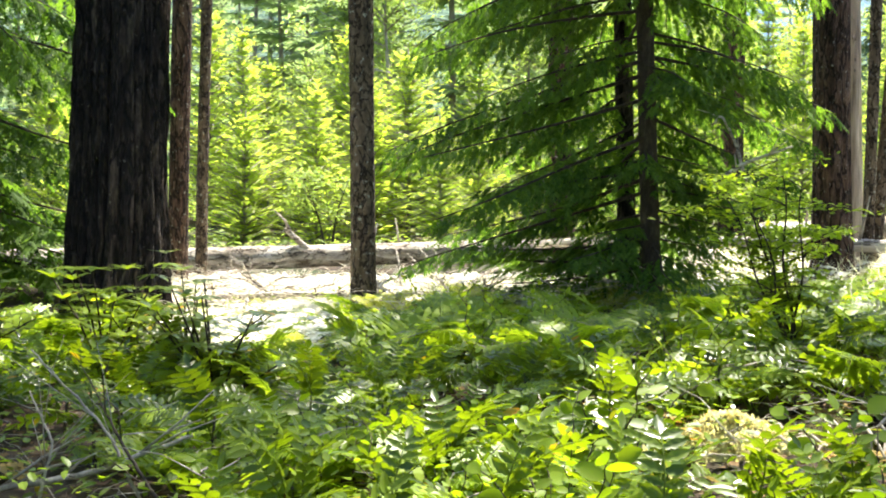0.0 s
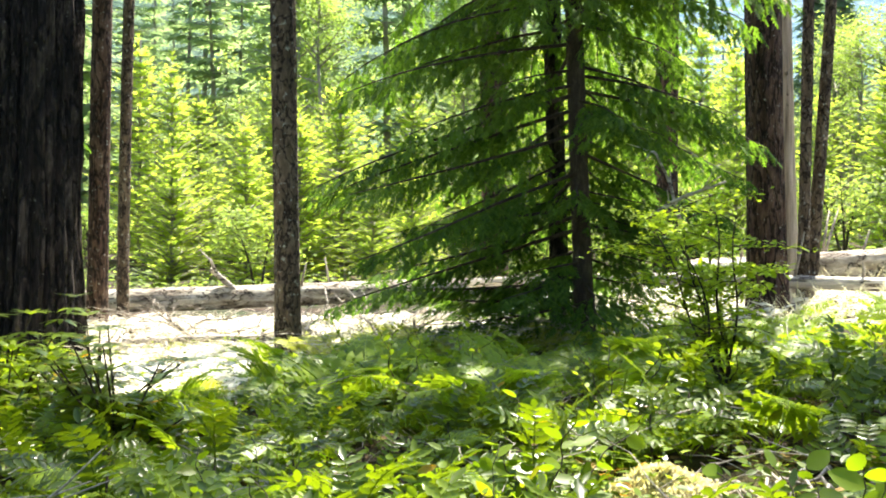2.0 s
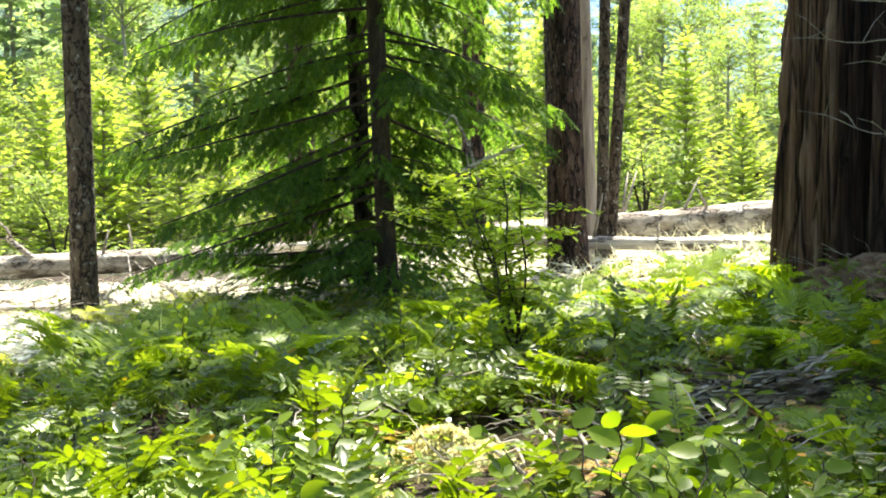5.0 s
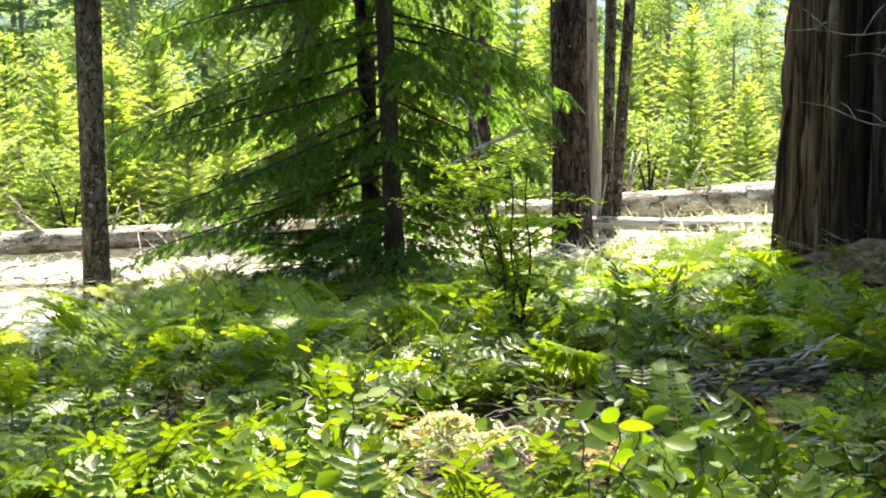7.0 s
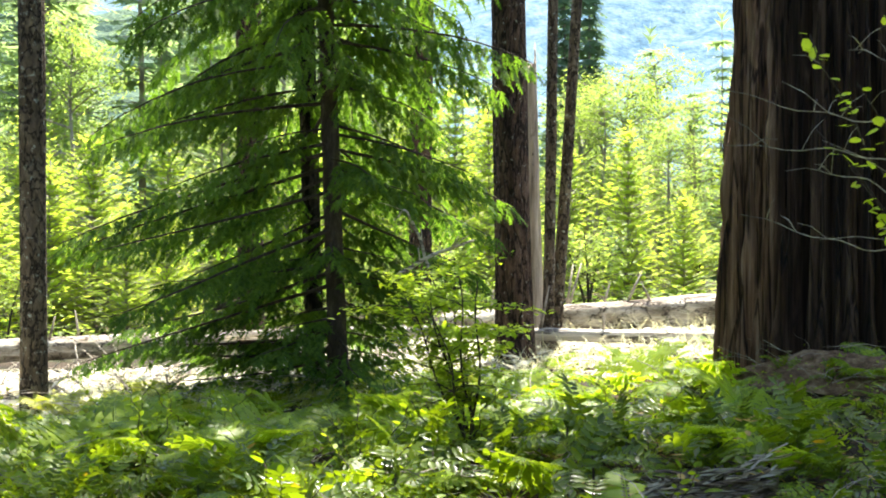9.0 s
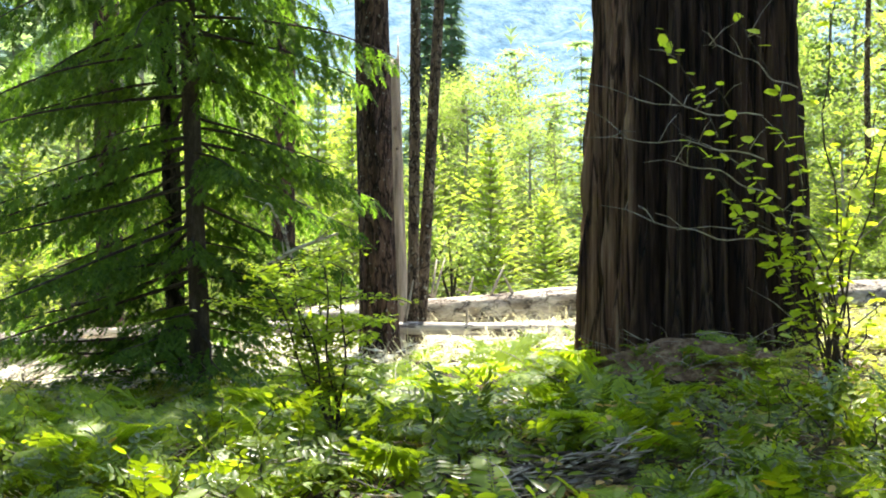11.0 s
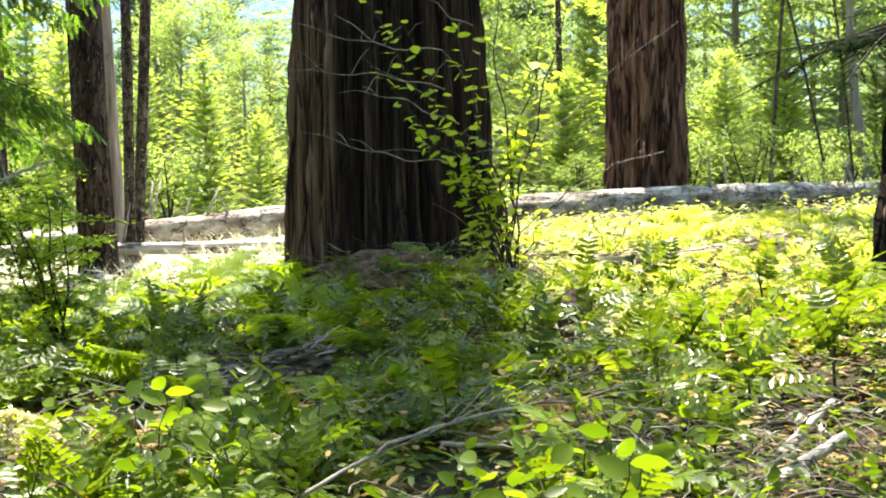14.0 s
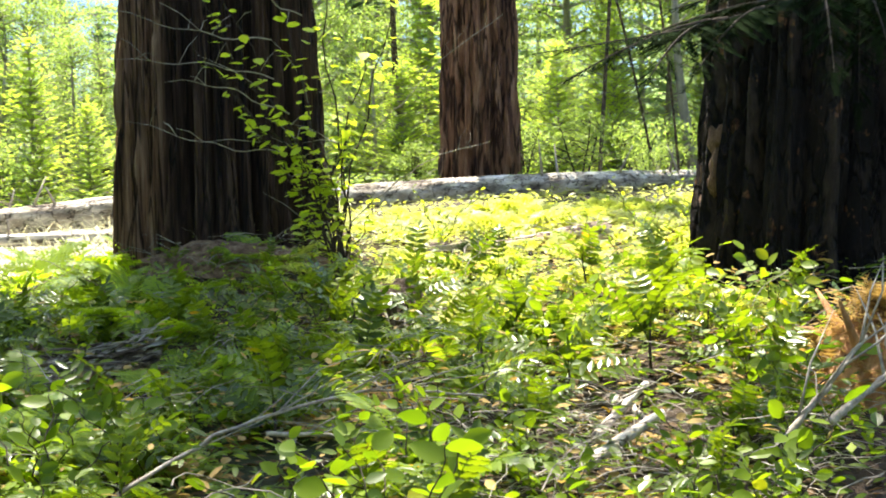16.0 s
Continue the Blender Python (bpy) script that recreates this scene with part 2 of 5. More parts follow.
M["grass"] = leafy("dry_grass", (0.48, 0.45, 0.28), (0.8, 0.77, 0.58), (1.2, 1.2, 0.9), 0.4, 0.7, 0.2, 1.0)
M["straw"] = leafy("bleached_straw", (0.6, 0.56, 0.44), (0.88, 0.85, 0.75), (1.1, 1.1, 1.0), 0.25, 0.7, 0.2, 1.0)
M["litter"] = leafy("leaf_litter", (0.045, 0.025, 0.012), (0.17, 0.105, 0.05), (1.2, 1.1, 0.8), 0.2, 0.8, 0.2, 2.0)
# air haze is painted into both backdrop colours, blue on the mountain
M["mountain"] = surface("haze_tinted_mountain_forest", [(0.38, (0.085, 0.155, 0.22)), (0.62, (0.19, 0.27, 0.32))], 0.07, None, 1.0, 0.4, 4.0, 0.35, None, 0.0)
M["ridge"] = surface("haze_tinted_ridge_forest", [(0.35, (0.07, 0.12, 0.1)), (0.65, (0.18, 0.25, 0.17))], 0.12, None, 1.0, 0.6, 3.0, 0.5, None, 0.0)
M["dry"] = leafy("dry_fronds", (0.2, 0.11, 0.03), (0.45, 0.32, 0.12), (1.3, 1.2, 0.8), 0.35, 0.8, 0.2)


# ---- mesh tools ----
class Geo:
    """Vertices and faces gathered piece by piece, with one material each."""

    def __init__(self):
        self.v, self.f, self.n = [], [], 0

    def add(self, verts, faces):
        verts = np.asarray(verts, float).reshape(-1, 3)
        self.v.append(verts)
        self.f.extend([tuple(i + self.n for i in f) for f in faces])
        self.n += len(verts)

    def spread(self, verts, faces, turns, places, sizes):
        """Many copies of one small shape: turns (n,3,3), places (n,3), sizes (n,) or (n,3)."""
        sizes = np.asarray(sizes, float)
        sizes = sizes[:, None] * np.ones(3) if sizes.ndim == 1 else sizes
        all_v = np.einsum("nij,nkj->nki", turns, verts[None] * sizes[:, None, :]) + places[:, None, :]
        k = len(verts)
        self.v.append(all_v.reshape(-1, 3))
        for c in range(len(places)):
            o = self.n + c * k
            self.f.extend([tuple(i + o for i in f) for f in faces])
        self.n += k * len(places)

    def mesh(self, name, material, smooth=False):
        me = bpy.data.meshes.new(name)
        me.from_pydata(np.concatenate(self.v).tolist() if self.v else [], [], self.f)
        me.materials.append(material)
        if smooth:
            me.shade_smooth()
        me.update()
        return me


def unit(a):
    return a / np.maximum(np.linalg.norm(a, axis=-1, keepdims=True), 1e-9)


def frames(along, up):
    """Turns whose x runs along and whose z is as near up as can be."""
    x = unit(np.asarray(along, float))
    y = unit(np.cross(np.broadcast_to(up, x.shape), x) + 1e-6)
    return np.stack([x, y, np.cross(x, y)], -1)


def tube(geo, path, radii, sides=6, cap=True):
    path, radii = np.asarray(path, float), np.asarray(radii, float)
    way = unit(np.gradient(path, axis=0))
    ref = np.array([0.0, 0, 1]) if abs(way[0, 2]) < 0.9 else np.array([1.0, 0, 0])
    a = unit(np.cross(way, ref))
    b = np.cross(way, a)
    th = np.linspace(0, 2 * np.pi, sides, endpoint=False)
    ring = path[:, None] + radii[:, None, None] * (np.cos(th)[None, :, None] * a[:, None] + np.sin(th)[None, :, None] * b[:, None])
    faces = [(i * sides + j, i * sides + (j + 1) % sides, (i + 1) * sides + (j + 1) % sides, (i + 1) * sides + j)
             for i in range(len(path) - 1) for j in range(sides)]
    if cap:
        faces += [tuple(range(sides))[::-1], tuple(range((len(path) - 1) * sides, len(path) * sides))]
    geo.add(ring, faces)


def thing(name, x, y, z, label, category, group="", kind="", turn=0.0):
    ob = new(name)
    ob.matrix_basis = pose(x, y, z, 0, 0, turn)
    return tagged(ob, label, category, group, kind)


def part(name, me, parent, label="", kind=""):
    ob = new(name, me)
    ob.parent = parent
    return tagged(ob, label, kind=kind)


def solid(name, me, label, category, kind="", group="", m=None):
    ob = new(name, me)
    if m is not None:
        ob.matrix_basis = m
    return tagged(ob, label, category, group, kind)


# small leaf shapes, along x, one unit long
NEEDLES5 = (np.array([[0, 0.02, 0], [0, -0.02, 0], [1, 0, -.05]] + [p for k in range(4) for s in (1, -1)
            for p in ([0.1 + 0.2 * k, 0, 0], [0.2 + 0.2 * k, 0, 0], [0.34 + 0.19 * k, s * (0.36 - 0.06 * k), -0.06])], float),
            [(0, 1, 2)] + [(3 * k, 3 * k + 1, 3 * k + 2) for k in range(1, 9)])
FEATHER = (np.array([[0, .05, 0], [0, -.05, 0], [1, 0, -.06]] + [p for k in range(2) for s in (1, -1)
           for p in ([0.05 + 0.33 * k, 0, 0], [0.3 + 0.33 * k, 0, 0], [0.5 + 0.32 * k, s * (0.42 - 0.1 * k), -0.05])], float),
           [(0, 1, 2)] + [(3 * k, 3 * k + 1, 3 * k + 2) for k in range(1, 5)])
SPRIG = (np.array([p for k in range(4) for q in (1, -1) for p in ([0.02 + 0.2 * k, 0, 0], [0.25 + 0.2 * k, 0, -.01], [0.3 + 0.215 * k, q * (0.27 - 0.05 * k), -0.06])], float), [(3 * k, 3 * k + 1, 3 * k + 2) for k in range(8)])
FIRSPRIG = (np.array([p for k in range(15) for q in (1, -1) for p in ([0.0 + 0.062 * k, 0, 0], [0.052 + 0.062 * k, 0, 0], [0.085 + 0.062 * k, q * (0.2 - 0.006 * k), 0.03])], float), [(3 * k, 3 * k + 1, 3 * k + 2) for k in range(30)])
OVAL = (np.array([[0, 0, 0], [.3, .24, .04], [.68, .22, .03], [1, 0, -.06], [.68, -.22, .03], [.3, -.24, .04], [.33, 0, -.01], [.7, 0, -.02]], float),
        [(0, 6, 1), (6, 7, 2, 1), (7, 3, 2), (0, 5, 6), (6, 5, 4, 7), (7, 4, 3)])
SALAL = (np.array([[0, 0, 0], [.15, .2, .03], [.4, .31, .05], [.7, .25, .03], [.9, .11, 0], [1, 0, -.05], [.9, -.11, 0], [.7, -.25, .03], [.4, -.31, .05], [.15, -.2, .03], [.15, 0, 0], [.4, 0, -.01], [.7, 0, -.02], [.9, 0, -.03]], float),
         [(0, 10, 1), (10, 11, 2, 1), (11, 12, 3, 2), (12, 13, 4, 3), (13, 5, 4), (0, 9, 10), (10, 9, 8, 11), (11, 8, 7, 12), (12, 7, 6, 13), (13, 6, 5)])
HOLLY = (np.array([[0, 0, 0], [.1, .12, .01], [.22, .13, .05], [.36, .21, .02], [.52, .16, .05], [.66, .17, 0], [.82, .08, .02], [1, 0, -.07], [.82, -.08, .02], [.66, -.17, 0], [.52, -.16, .05], [.36, -.21, .02], [.22, -.13, .05], [.1, -.12, .01], [.36, 0, -.02], [.66, 0, -.03]], float),
         [(0, 14, 3, 2, 1), (14, 15, 5, 4, 3), (15, 7, 6, 5), (0, 13, 12, 11, 14), (14, 11, 10, 9, 15), (15, 9, 8, 7)])
DIAMOND = (np.array([[0, 0, 0], [.45, .26, .02], [1, 0, -.05], [.45, -.26, .02]], float), [(0, 3, 2, 1)])
LANCE = (np.array([[0, 0, 0], [.35, .13, .02], [.75, .1, -.03], [1, 0, -.1], [.75, -.1, -.03], [.35, -.13, .02]], float), [(0, 5, 1), (1, 5, 4, 2), (2, 4, 3)])


def ground_z(x, y):
    s = min(max((x + 1) / 11, 0), 1)
    z = 0.25 + 0.82 * s * s * (3 - 2 * s)
    z += 0.05 * noise.noise((x * 0.7, y * 0.7, 0)) + 0.02 * noise.noise((x * 2.3, y * 2.3, 3))
    r = math.hypot(x, y)
    z += 0.22 * math.exp(-((x - 4.85) ** 2 + (y - 8.8) ** 2) / 1.8)
    z += 0.12 * math.exp(-((x - 1.1) ** 2 + (y - 5.0) ** 2) / 0.4)
    z += 0.16 * math.exp(-((x - 2.0) ** 2 + (y - 6.4) ** 2) / 0.5)
    # the bank of an old nurse log: a hump with a hollow before it
    z += 0.12 * math.exp(-((x - 1.5) ** 2 + (y - 5.8) ** 2) / 0.12)
    z -= 0.13 * math.exp(-((x - 2.05) / 0.75) ** 2 - ((y - 5.2) / 0.22) ** 2)
    if r > 24:
        k = min((r - 24) / 60, 1)
        z += (0.2 - z) * k
    return z


# ---- ground ----
def ground():
    radii = np.concatenate([np.linspace(0.0, 8, 81), np.linspace(8.15, 24, 96), np.geomspace(24.6, 3000, 44)])
    n = 300
    g = Geo()
    verts = [(0, 0, ground_z(0, 0))]
    th = np.linspace(0, 2 * np.pi, n, endpoint=False)
    for r in radii[1:]:
        verts += [(r * math.sin(t), r * math.cos(t), ground_z(r * math.sin(t), r * math.cos(t))) for t in th]
    faces = [(0, 1 + (j + 1) % n, 1 + j) for j in range(n)]
    faces += [(1 + i * n + j, 1 + i * n + (j + 1) % n, 1 + (i + 1) * n + (j + 1) % n, 1 + (i + 1) * n + j) for i in range(len(radii) - 2) for j in range(n)]
    g.add(verts, faces)
    solid("ground", g.mesh("ground", M["soil"], True), "dark forest soil with moss and needle litter", "ground", "structure")


ground()


# ---- trunks ----
def trunk_mesh(name, material, height, r0, r1, lean=(0, 0), flare=0.25, flare_h=0.7, ridges=0.05, count=16, sides=72, rows=90, seed=0, fine_to=6.0, lobes=0.0, bend=0.0, grooves=(), taper=1.0):
    """A bark-ridged stem: fluted at the foot, tapering, leaning, with a finer grid up to fine_to."""
    zs = np.concatenate([np.linspace(-0.5, fine_to, rows), np.linspace(fine_to + 0.5, height, 14)]) if height > fine_to + 1 else np.linspace(-0.5, height, rows)
    th = np.linspace(0, 2 * np.pi, sides, endpoint=False)
    verts = []
    for z in zs:
        h = max(z, 0)
        r = r0 + (r1 - r0) * min(h / height, 1) ** taper
        r *= 1 + flare * math.exp(-h / flare_h)
        off = bend * math.sin(h * 0.55 + seed)
        cx, cy = lean[0] * h + off, lean[1] * h
        for t in th:
            c, s = math.cos(t), math.sin(t)
            wob = 0.9 * noise.noise((c * 1.3 + seed, s * 1.3, h * 0.35))
            rid = abs(math.sin(count * 0.5 * t + 2.2 * wob + 0.8 * noise.noise((c * 4, s * 4 + seed, h * 0.8))))
            rid2 = abs(math.sin(count * 1.37 * t + 3.1 * noise.noise((c * 3 + 9, s * 3 + seed, h * 0.5))))
            rr = r * (1 + ridges * (rid - 0.6) + 0.45 * ridges * (rid2 - 0.6) + 0.05 * noise.noise((c * 2 + seed, s * 2, h * 0.6)) + 0.35 * ridges * noise.noise((c * 14 + seed, s * 14, h * 2.5)))
            rr += lobes * math.exp(-h / 1.1) * max(0, math.sin(3 * t + seed + 0.3 * wob)) ** 2
            for ga, gw, gd in grooves:
                da = (t - radians(ga) - 0.06 * wob + math.pi) % (2 * math.pi) - math.pi
                rr -= gd * math.exp(-(da / radians(gw)) ** 2)
            verts.append((cx + rr * c, cy + rr * s, z))
    k = len(zs)
    faces = [(i * sides + j, i * sides + (j + 1) % sides, (i + 1) * sides + (j + 1) % sides, (i + 1) * sides + j) for i in range(k - 1) for j in range(sides)]
    faces.append(tuple(range((k - 1) * sides, k * sides)))
    g = Geo()
    g.add(verts, faces)
    return g.mesh(name, material, True)


def branch_path(start, az, length, rise, droop, n=8, rng=random):
    """A limb that rises and then sags under its weight."""
    t = np.linspace(0, 1, n)
    jog = 0.03 * length * np.sin(t * 7 + rng.uniform(0, 6))
    out = length * t
    zz = rise * out - droop * length * t ** 2.2
    return np.stack([start[0] + out * math.sin(az) + jog * math.cos(az), start[1] + out * math.cos(az) - jog * math.sin(az), start[2] + zz], -1)


def needle_limb(wood, green, path, r0, twig_len, twig_gap, shape, rng, hang=0.35, bare=0.12, width=1.0, twigs2=0, sides=3):
    """A conifer limb: a tapering stick with twigs to both sides, each a feather of needles."""
    n = len(path)
    tube(wood, path, np.linspace(r0, r0 * 0.2, n), sides, False)
    seg = np.linalg.norm(np.diff(path, axis=0), axis=1)
    cum = np.concatenate([[0], np.cumsum(seg)])
    total = cum[-1]
    s = np.arange(bare * total, total, twig_gap)
    s = s + np.array([rng.uniform(-0.4, 0.4) * twig_gap for _ in s])
    pos = np.stack([np.interp(s, cum, path[:, k]) for k in range(3)], -1)
    way = np.stack([np.interp(s, cum, np.gradient(path[:, k], cum)) for k in range(3)], -1)
    way = unit(way)
    side = unit(np.cross(way, (0, 0, 1.0)))
    for sgn in (1, -1):
        k = len(s)
        ang = np.array([rng.uniform(0.6, 1.15) for _ in range(k)])
        along = way * np.cos(ang)[:, None] + sgn * side * np.sin(ang)[:, None]
        along[:, 2] -= hang * np.array([rng.uniform(0.3, 1.4) for _ in range(k)])
        size = twig_len * (1.05 - 0.75 * s / total) * np.array([rng.uniform(0.6, 1.25) for _ in range(k)])
        up = np.stack([[rng.uniform(-.4, .4), rng.uniform(-.4, .4), 1] for _ in range(k)])
        green.spread(*shape, frames(along, up), pos, np.stack([size, size * width, size], -1))
        if twigs2:
            al = unit(along)
            for q in range(twigs2):
                base = pos + al * size[:, None] * (0.3 + 0.25 * q)
                a2 = al + sgn * 0.5 * way + np.array([[rng.uniform(-.6, .6), rng.uniform(-.6, .6), rng.uniform(-.7, .1)] for _ in range(k)])
                green.spread(*shape, frames(a2, up), base, size * 0.7)
    tip = path[-1:] - path[-2:-1]
    green.spread(*shape, frames(tip, np.array([[0, 0, 1.0]])), path[-1:], np.array([twig_len * 0.6]))


def conifer_parts(rng, height, r0, crown_from, spread, whorls, per, rise, droop, twig_len, twig_gap, shape, hang, top_pow=0.85, twigs2=0):
    stem, wood, green = Geo(), Geo(), Geo()
    tz = np.linspace(-0.2, height, 12)
    wob = np.stack([0.012 * height * np.sin(tz * 0.4 + rng.uniform(0, 6)) * (tz / height), 0 * tz, tz], -1)
    tube(stem, wob, np.linspace(r0, 0.012, 12), 7)
    for w in range(whorls):
        f = (w + rng.uniform(-0.3, 0.3)) / whorls
        z = crown_from + max(f, 0) * (height - crown_from) * 0.985
        ln = spread * max(1 - max(f, 0), 0.03) ** top_pow
        a0 = rng.uniform(0, 6.28)
        for b in range(per):
            az = a0 + 6.283 * b / per + rng.uniform(-0.3, 0.3)
            L = ln * rng.uniform(0.7, 1.15) + 0.05
            x0 = np.interp(z, tz, wob[:, 0])
            path = branch_path((x0, 0, z), az, L, rise + 0.5 * max(f, 0), droop, 3, rng)
            needle_limb(wood, green, path, 0.01 + 0.012 * L, twig_len * (0.55 + 0.45 * L / spread), twig_gap, shape, rng, hang, width=1.45, twigs2=twigs2)
    up = np.array([[0.05, 0, 1.0]])
    green.spread(*shape, frames(up, np.array([[1.0, 0, 0]])), np.array([[0, 0, height - 0.1]]), np.array([twig_len]))
    return stem, wood, green


def crown_above(rng, z0, z1, spread, n, twig=0.9, az0=0.0, az1=6.283):
    """Boughs for a tall tree's high crown, mostly unseen and set for shade."""
    wood, green = Geo(), Geo()
    for k in range(n):
        f = k / n
        z = z0 + (z1 - z0) * f
        L = spread * (1 - f) ** 0.7 * rng.uniform(0.6, 1.1) + 0.4
        path = branch_path((0, 0, z), rng.uniform(az0, az1), L, 0.1, 0.35, 6, rng)
        needle_limb(wood, green, path, 0.016 * spread + 0.006, twig, 0.3, NEEDLES5, rng, 0.5, 0.15, 1.3)
    return wood, green


def big_tree(name, x, y, label, trunk_me, crown, material="tallfir", low=None):
    root = thing(name, x, y, ground_z(x, y), label, "tree")
    part("trunk", trunk_me, root)
    if crown:
        wood, green = crown_above(*crown)
        part("branchwork", wood.mesh("branchwork", M["bark_fir"], True), root, kind="stuff")
        part("crown", green.mesh("crown", M[material]), root, kind="stuff")
    # unseen boughs, added only for the shade they throw on the undergrowth
    if low:
        wood, green = crown_above(*low)
        part("low_bough", wood.mesh("low_bough", M["bark_fir"], True), root, kind="stuff")
        part("low_crown", green.mesh("low_crown", M[material]), root, kind="stuff")
    return root


R = random.Random
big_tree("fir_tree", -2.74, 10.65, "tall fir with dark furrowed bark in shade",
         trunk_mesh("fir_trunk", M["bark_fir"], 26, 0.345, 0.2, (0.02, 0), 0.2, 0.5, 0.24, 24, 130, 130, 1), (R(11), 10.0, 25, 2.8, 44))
big_tree("slender_tree", -0.77, 10.97, "slender hemlock with grey scaly lichened bark",
         trunk_mesh("slender_trunk", M["bark_grey"], 18, 0.103, 0.07, (-0.018, 0), 0.1, 0.3, 0.06, 14, 48, 120, 2), (R(12), 10.0, 18, 1.7, 22))
big_tree("slender_tree", -2.92, 13.69, "slim grey-brown tree beside a dark fir",
         trunk_mesh("slender_trunk", M["bark_red"], 17, 0.105, 0.07, (0.02, 0), 0.1, 0.3, 0.07, 12, 40, 70, 3), (R(13), 10.0, 17, 1.6, 20))
big_tree("slender_tree", -2.76, 14.22, "thin pale-brown tree beside a dark fir",
         trunk_mesh("slender_trunk", M["bark_grey"], 15, 0.062, 0.04, (0.02, 0), 0.1, 0.3, 0.07, 10, 36, 70, 4, bend=0.02), (R(14), 8.0, 15, 1.4, 24))
big_tree("fir_tree", 3.42, 12.13, "reddish-brown fir with flaky lichened bark",
         trunk_mesh("fir_trunk", M["bark_red"], 21, 0.17, 0.06, (-0.03, 0), 0.16, 0.5, 0.08, 16, 64, 110, 5), (R(15), 11.0, 20, 1.3, 10))
big_tree("slender_tree", 3.84, 12.45, "thin dark trunk beside a broken snag",
         trunk_mesh("slender_trunk", M["bark_grey"], 14.5, 0.056, 0.02, (0.0, 0), 0.15, 0.3, 0.08, 10, 32, 80, 6, bend=0.015), (R(16), 10.2, 14.3, 1.0, 6))
big_tree("slender_tree", 3.93, 12.6, "thin dark leaning trunk beside a broken snag",
         trunk_mesh("slender_trunk", M["bark_grey"], 14.0, 0.06, 0.02, (0.06, 0), 0.15, 0.3, 0.08, 10, 32, 80, 7, bend=0.02), (R(17), 10.0, 13.8, 1.0, 5))
# height and boughs above the view are chosen to shape the ground shadow
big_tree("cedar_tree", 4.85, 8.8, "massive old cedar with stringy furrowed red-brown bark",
         trunk_mesh("cedar_trunk", M["bark_dark_flank"], 12.5, 0.705, 0.06, (0.0, 0), 0.12, 0.7, 0.21, 26, 240, 150, 8, 5.0, 0.1, grooves=((219, 7, 0.16), (243, 9, 0.07), (262, 6, 0.09), (284, 7, 0.06)), taper=1.5), (R(18), 7.0, 12.2, 2.3, 14), low=(R(28), 6.0, 9.0, 2.6, 22, 0.9, 4.9, 6.5))
big_tree("cedar_tree", 10.95, 13.0, "large cedar with straight red-brown bark behind a log",
         trunk_mesh("cedar_trunk", M["bark_cedar"], 16, 0.48, 0.1, (0.0, 0), 0.06, 0.8, 0.2, 20, 150, 110, 9, taper=1.5), (R(19), 12.5, 15.8, 0.8, 9))
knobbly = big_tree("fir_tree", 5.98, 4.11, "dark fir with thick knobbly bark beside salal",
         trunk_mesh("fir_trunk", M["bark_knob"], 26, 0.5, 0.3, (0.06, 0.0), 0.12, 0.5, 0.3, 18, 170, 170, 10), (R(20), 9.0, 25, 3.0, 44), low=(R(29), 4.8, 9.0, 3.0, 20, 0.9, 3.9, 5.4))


def bark_plates(root, n, a0, a1, top, seed):
    """Thick loose plates of bark that stand off a trunk, in a paler, sunlit bark colour."""
    rng = R(seed)
    shapes = []
    for k in range(4):
        g = Geo()
        bm = bmesh.new()
        bmesh.ops.create_icosphere(bm, subdivisions=2, radius=1.0)
        for v in bm.verts:
            v.co *= 1 + 0.45 * noise.noise(v.co * 1.6 + Vector((k * 7, 0, 0)))
            v.co.x *= 0.4
        g.add([tuple(v.co) for v in bm.verts], [tuple(q.index for q in f.verts) for f in bm.faces])
        bm.free()
        shapes.append(g.mesh("bark_plate", M["bark_plate"], True))
    for k in range(n):
        h, a = rng.uniform(0.15, top), rng.uniform(a0, a1)
        r = (0.5 - 0.2 * h / 26) * (1 + 0.12 * math.exp(-h / 0.5)) * rng.uniform(1.0, 1.07)
        p = part("bark_plate", shapes[k % 4], root)
        p.matrix_basis = pose(0.06 * h + r * math.cos(radians(a)), r * math.sin(radians(a)), h, rng.uniform(-15, 15), rng.uniform(-12, 12), a)
        p.scale = (rng.uniform(0.06, 0.12), rng.uniform(0.025, 0.05), rng.uniform(0.04, 0.09))


# only along the sunward edge, where the pale plates draw its lit rim
bark_plates(knobbly, 120, 98, 160, 3.4, 58)


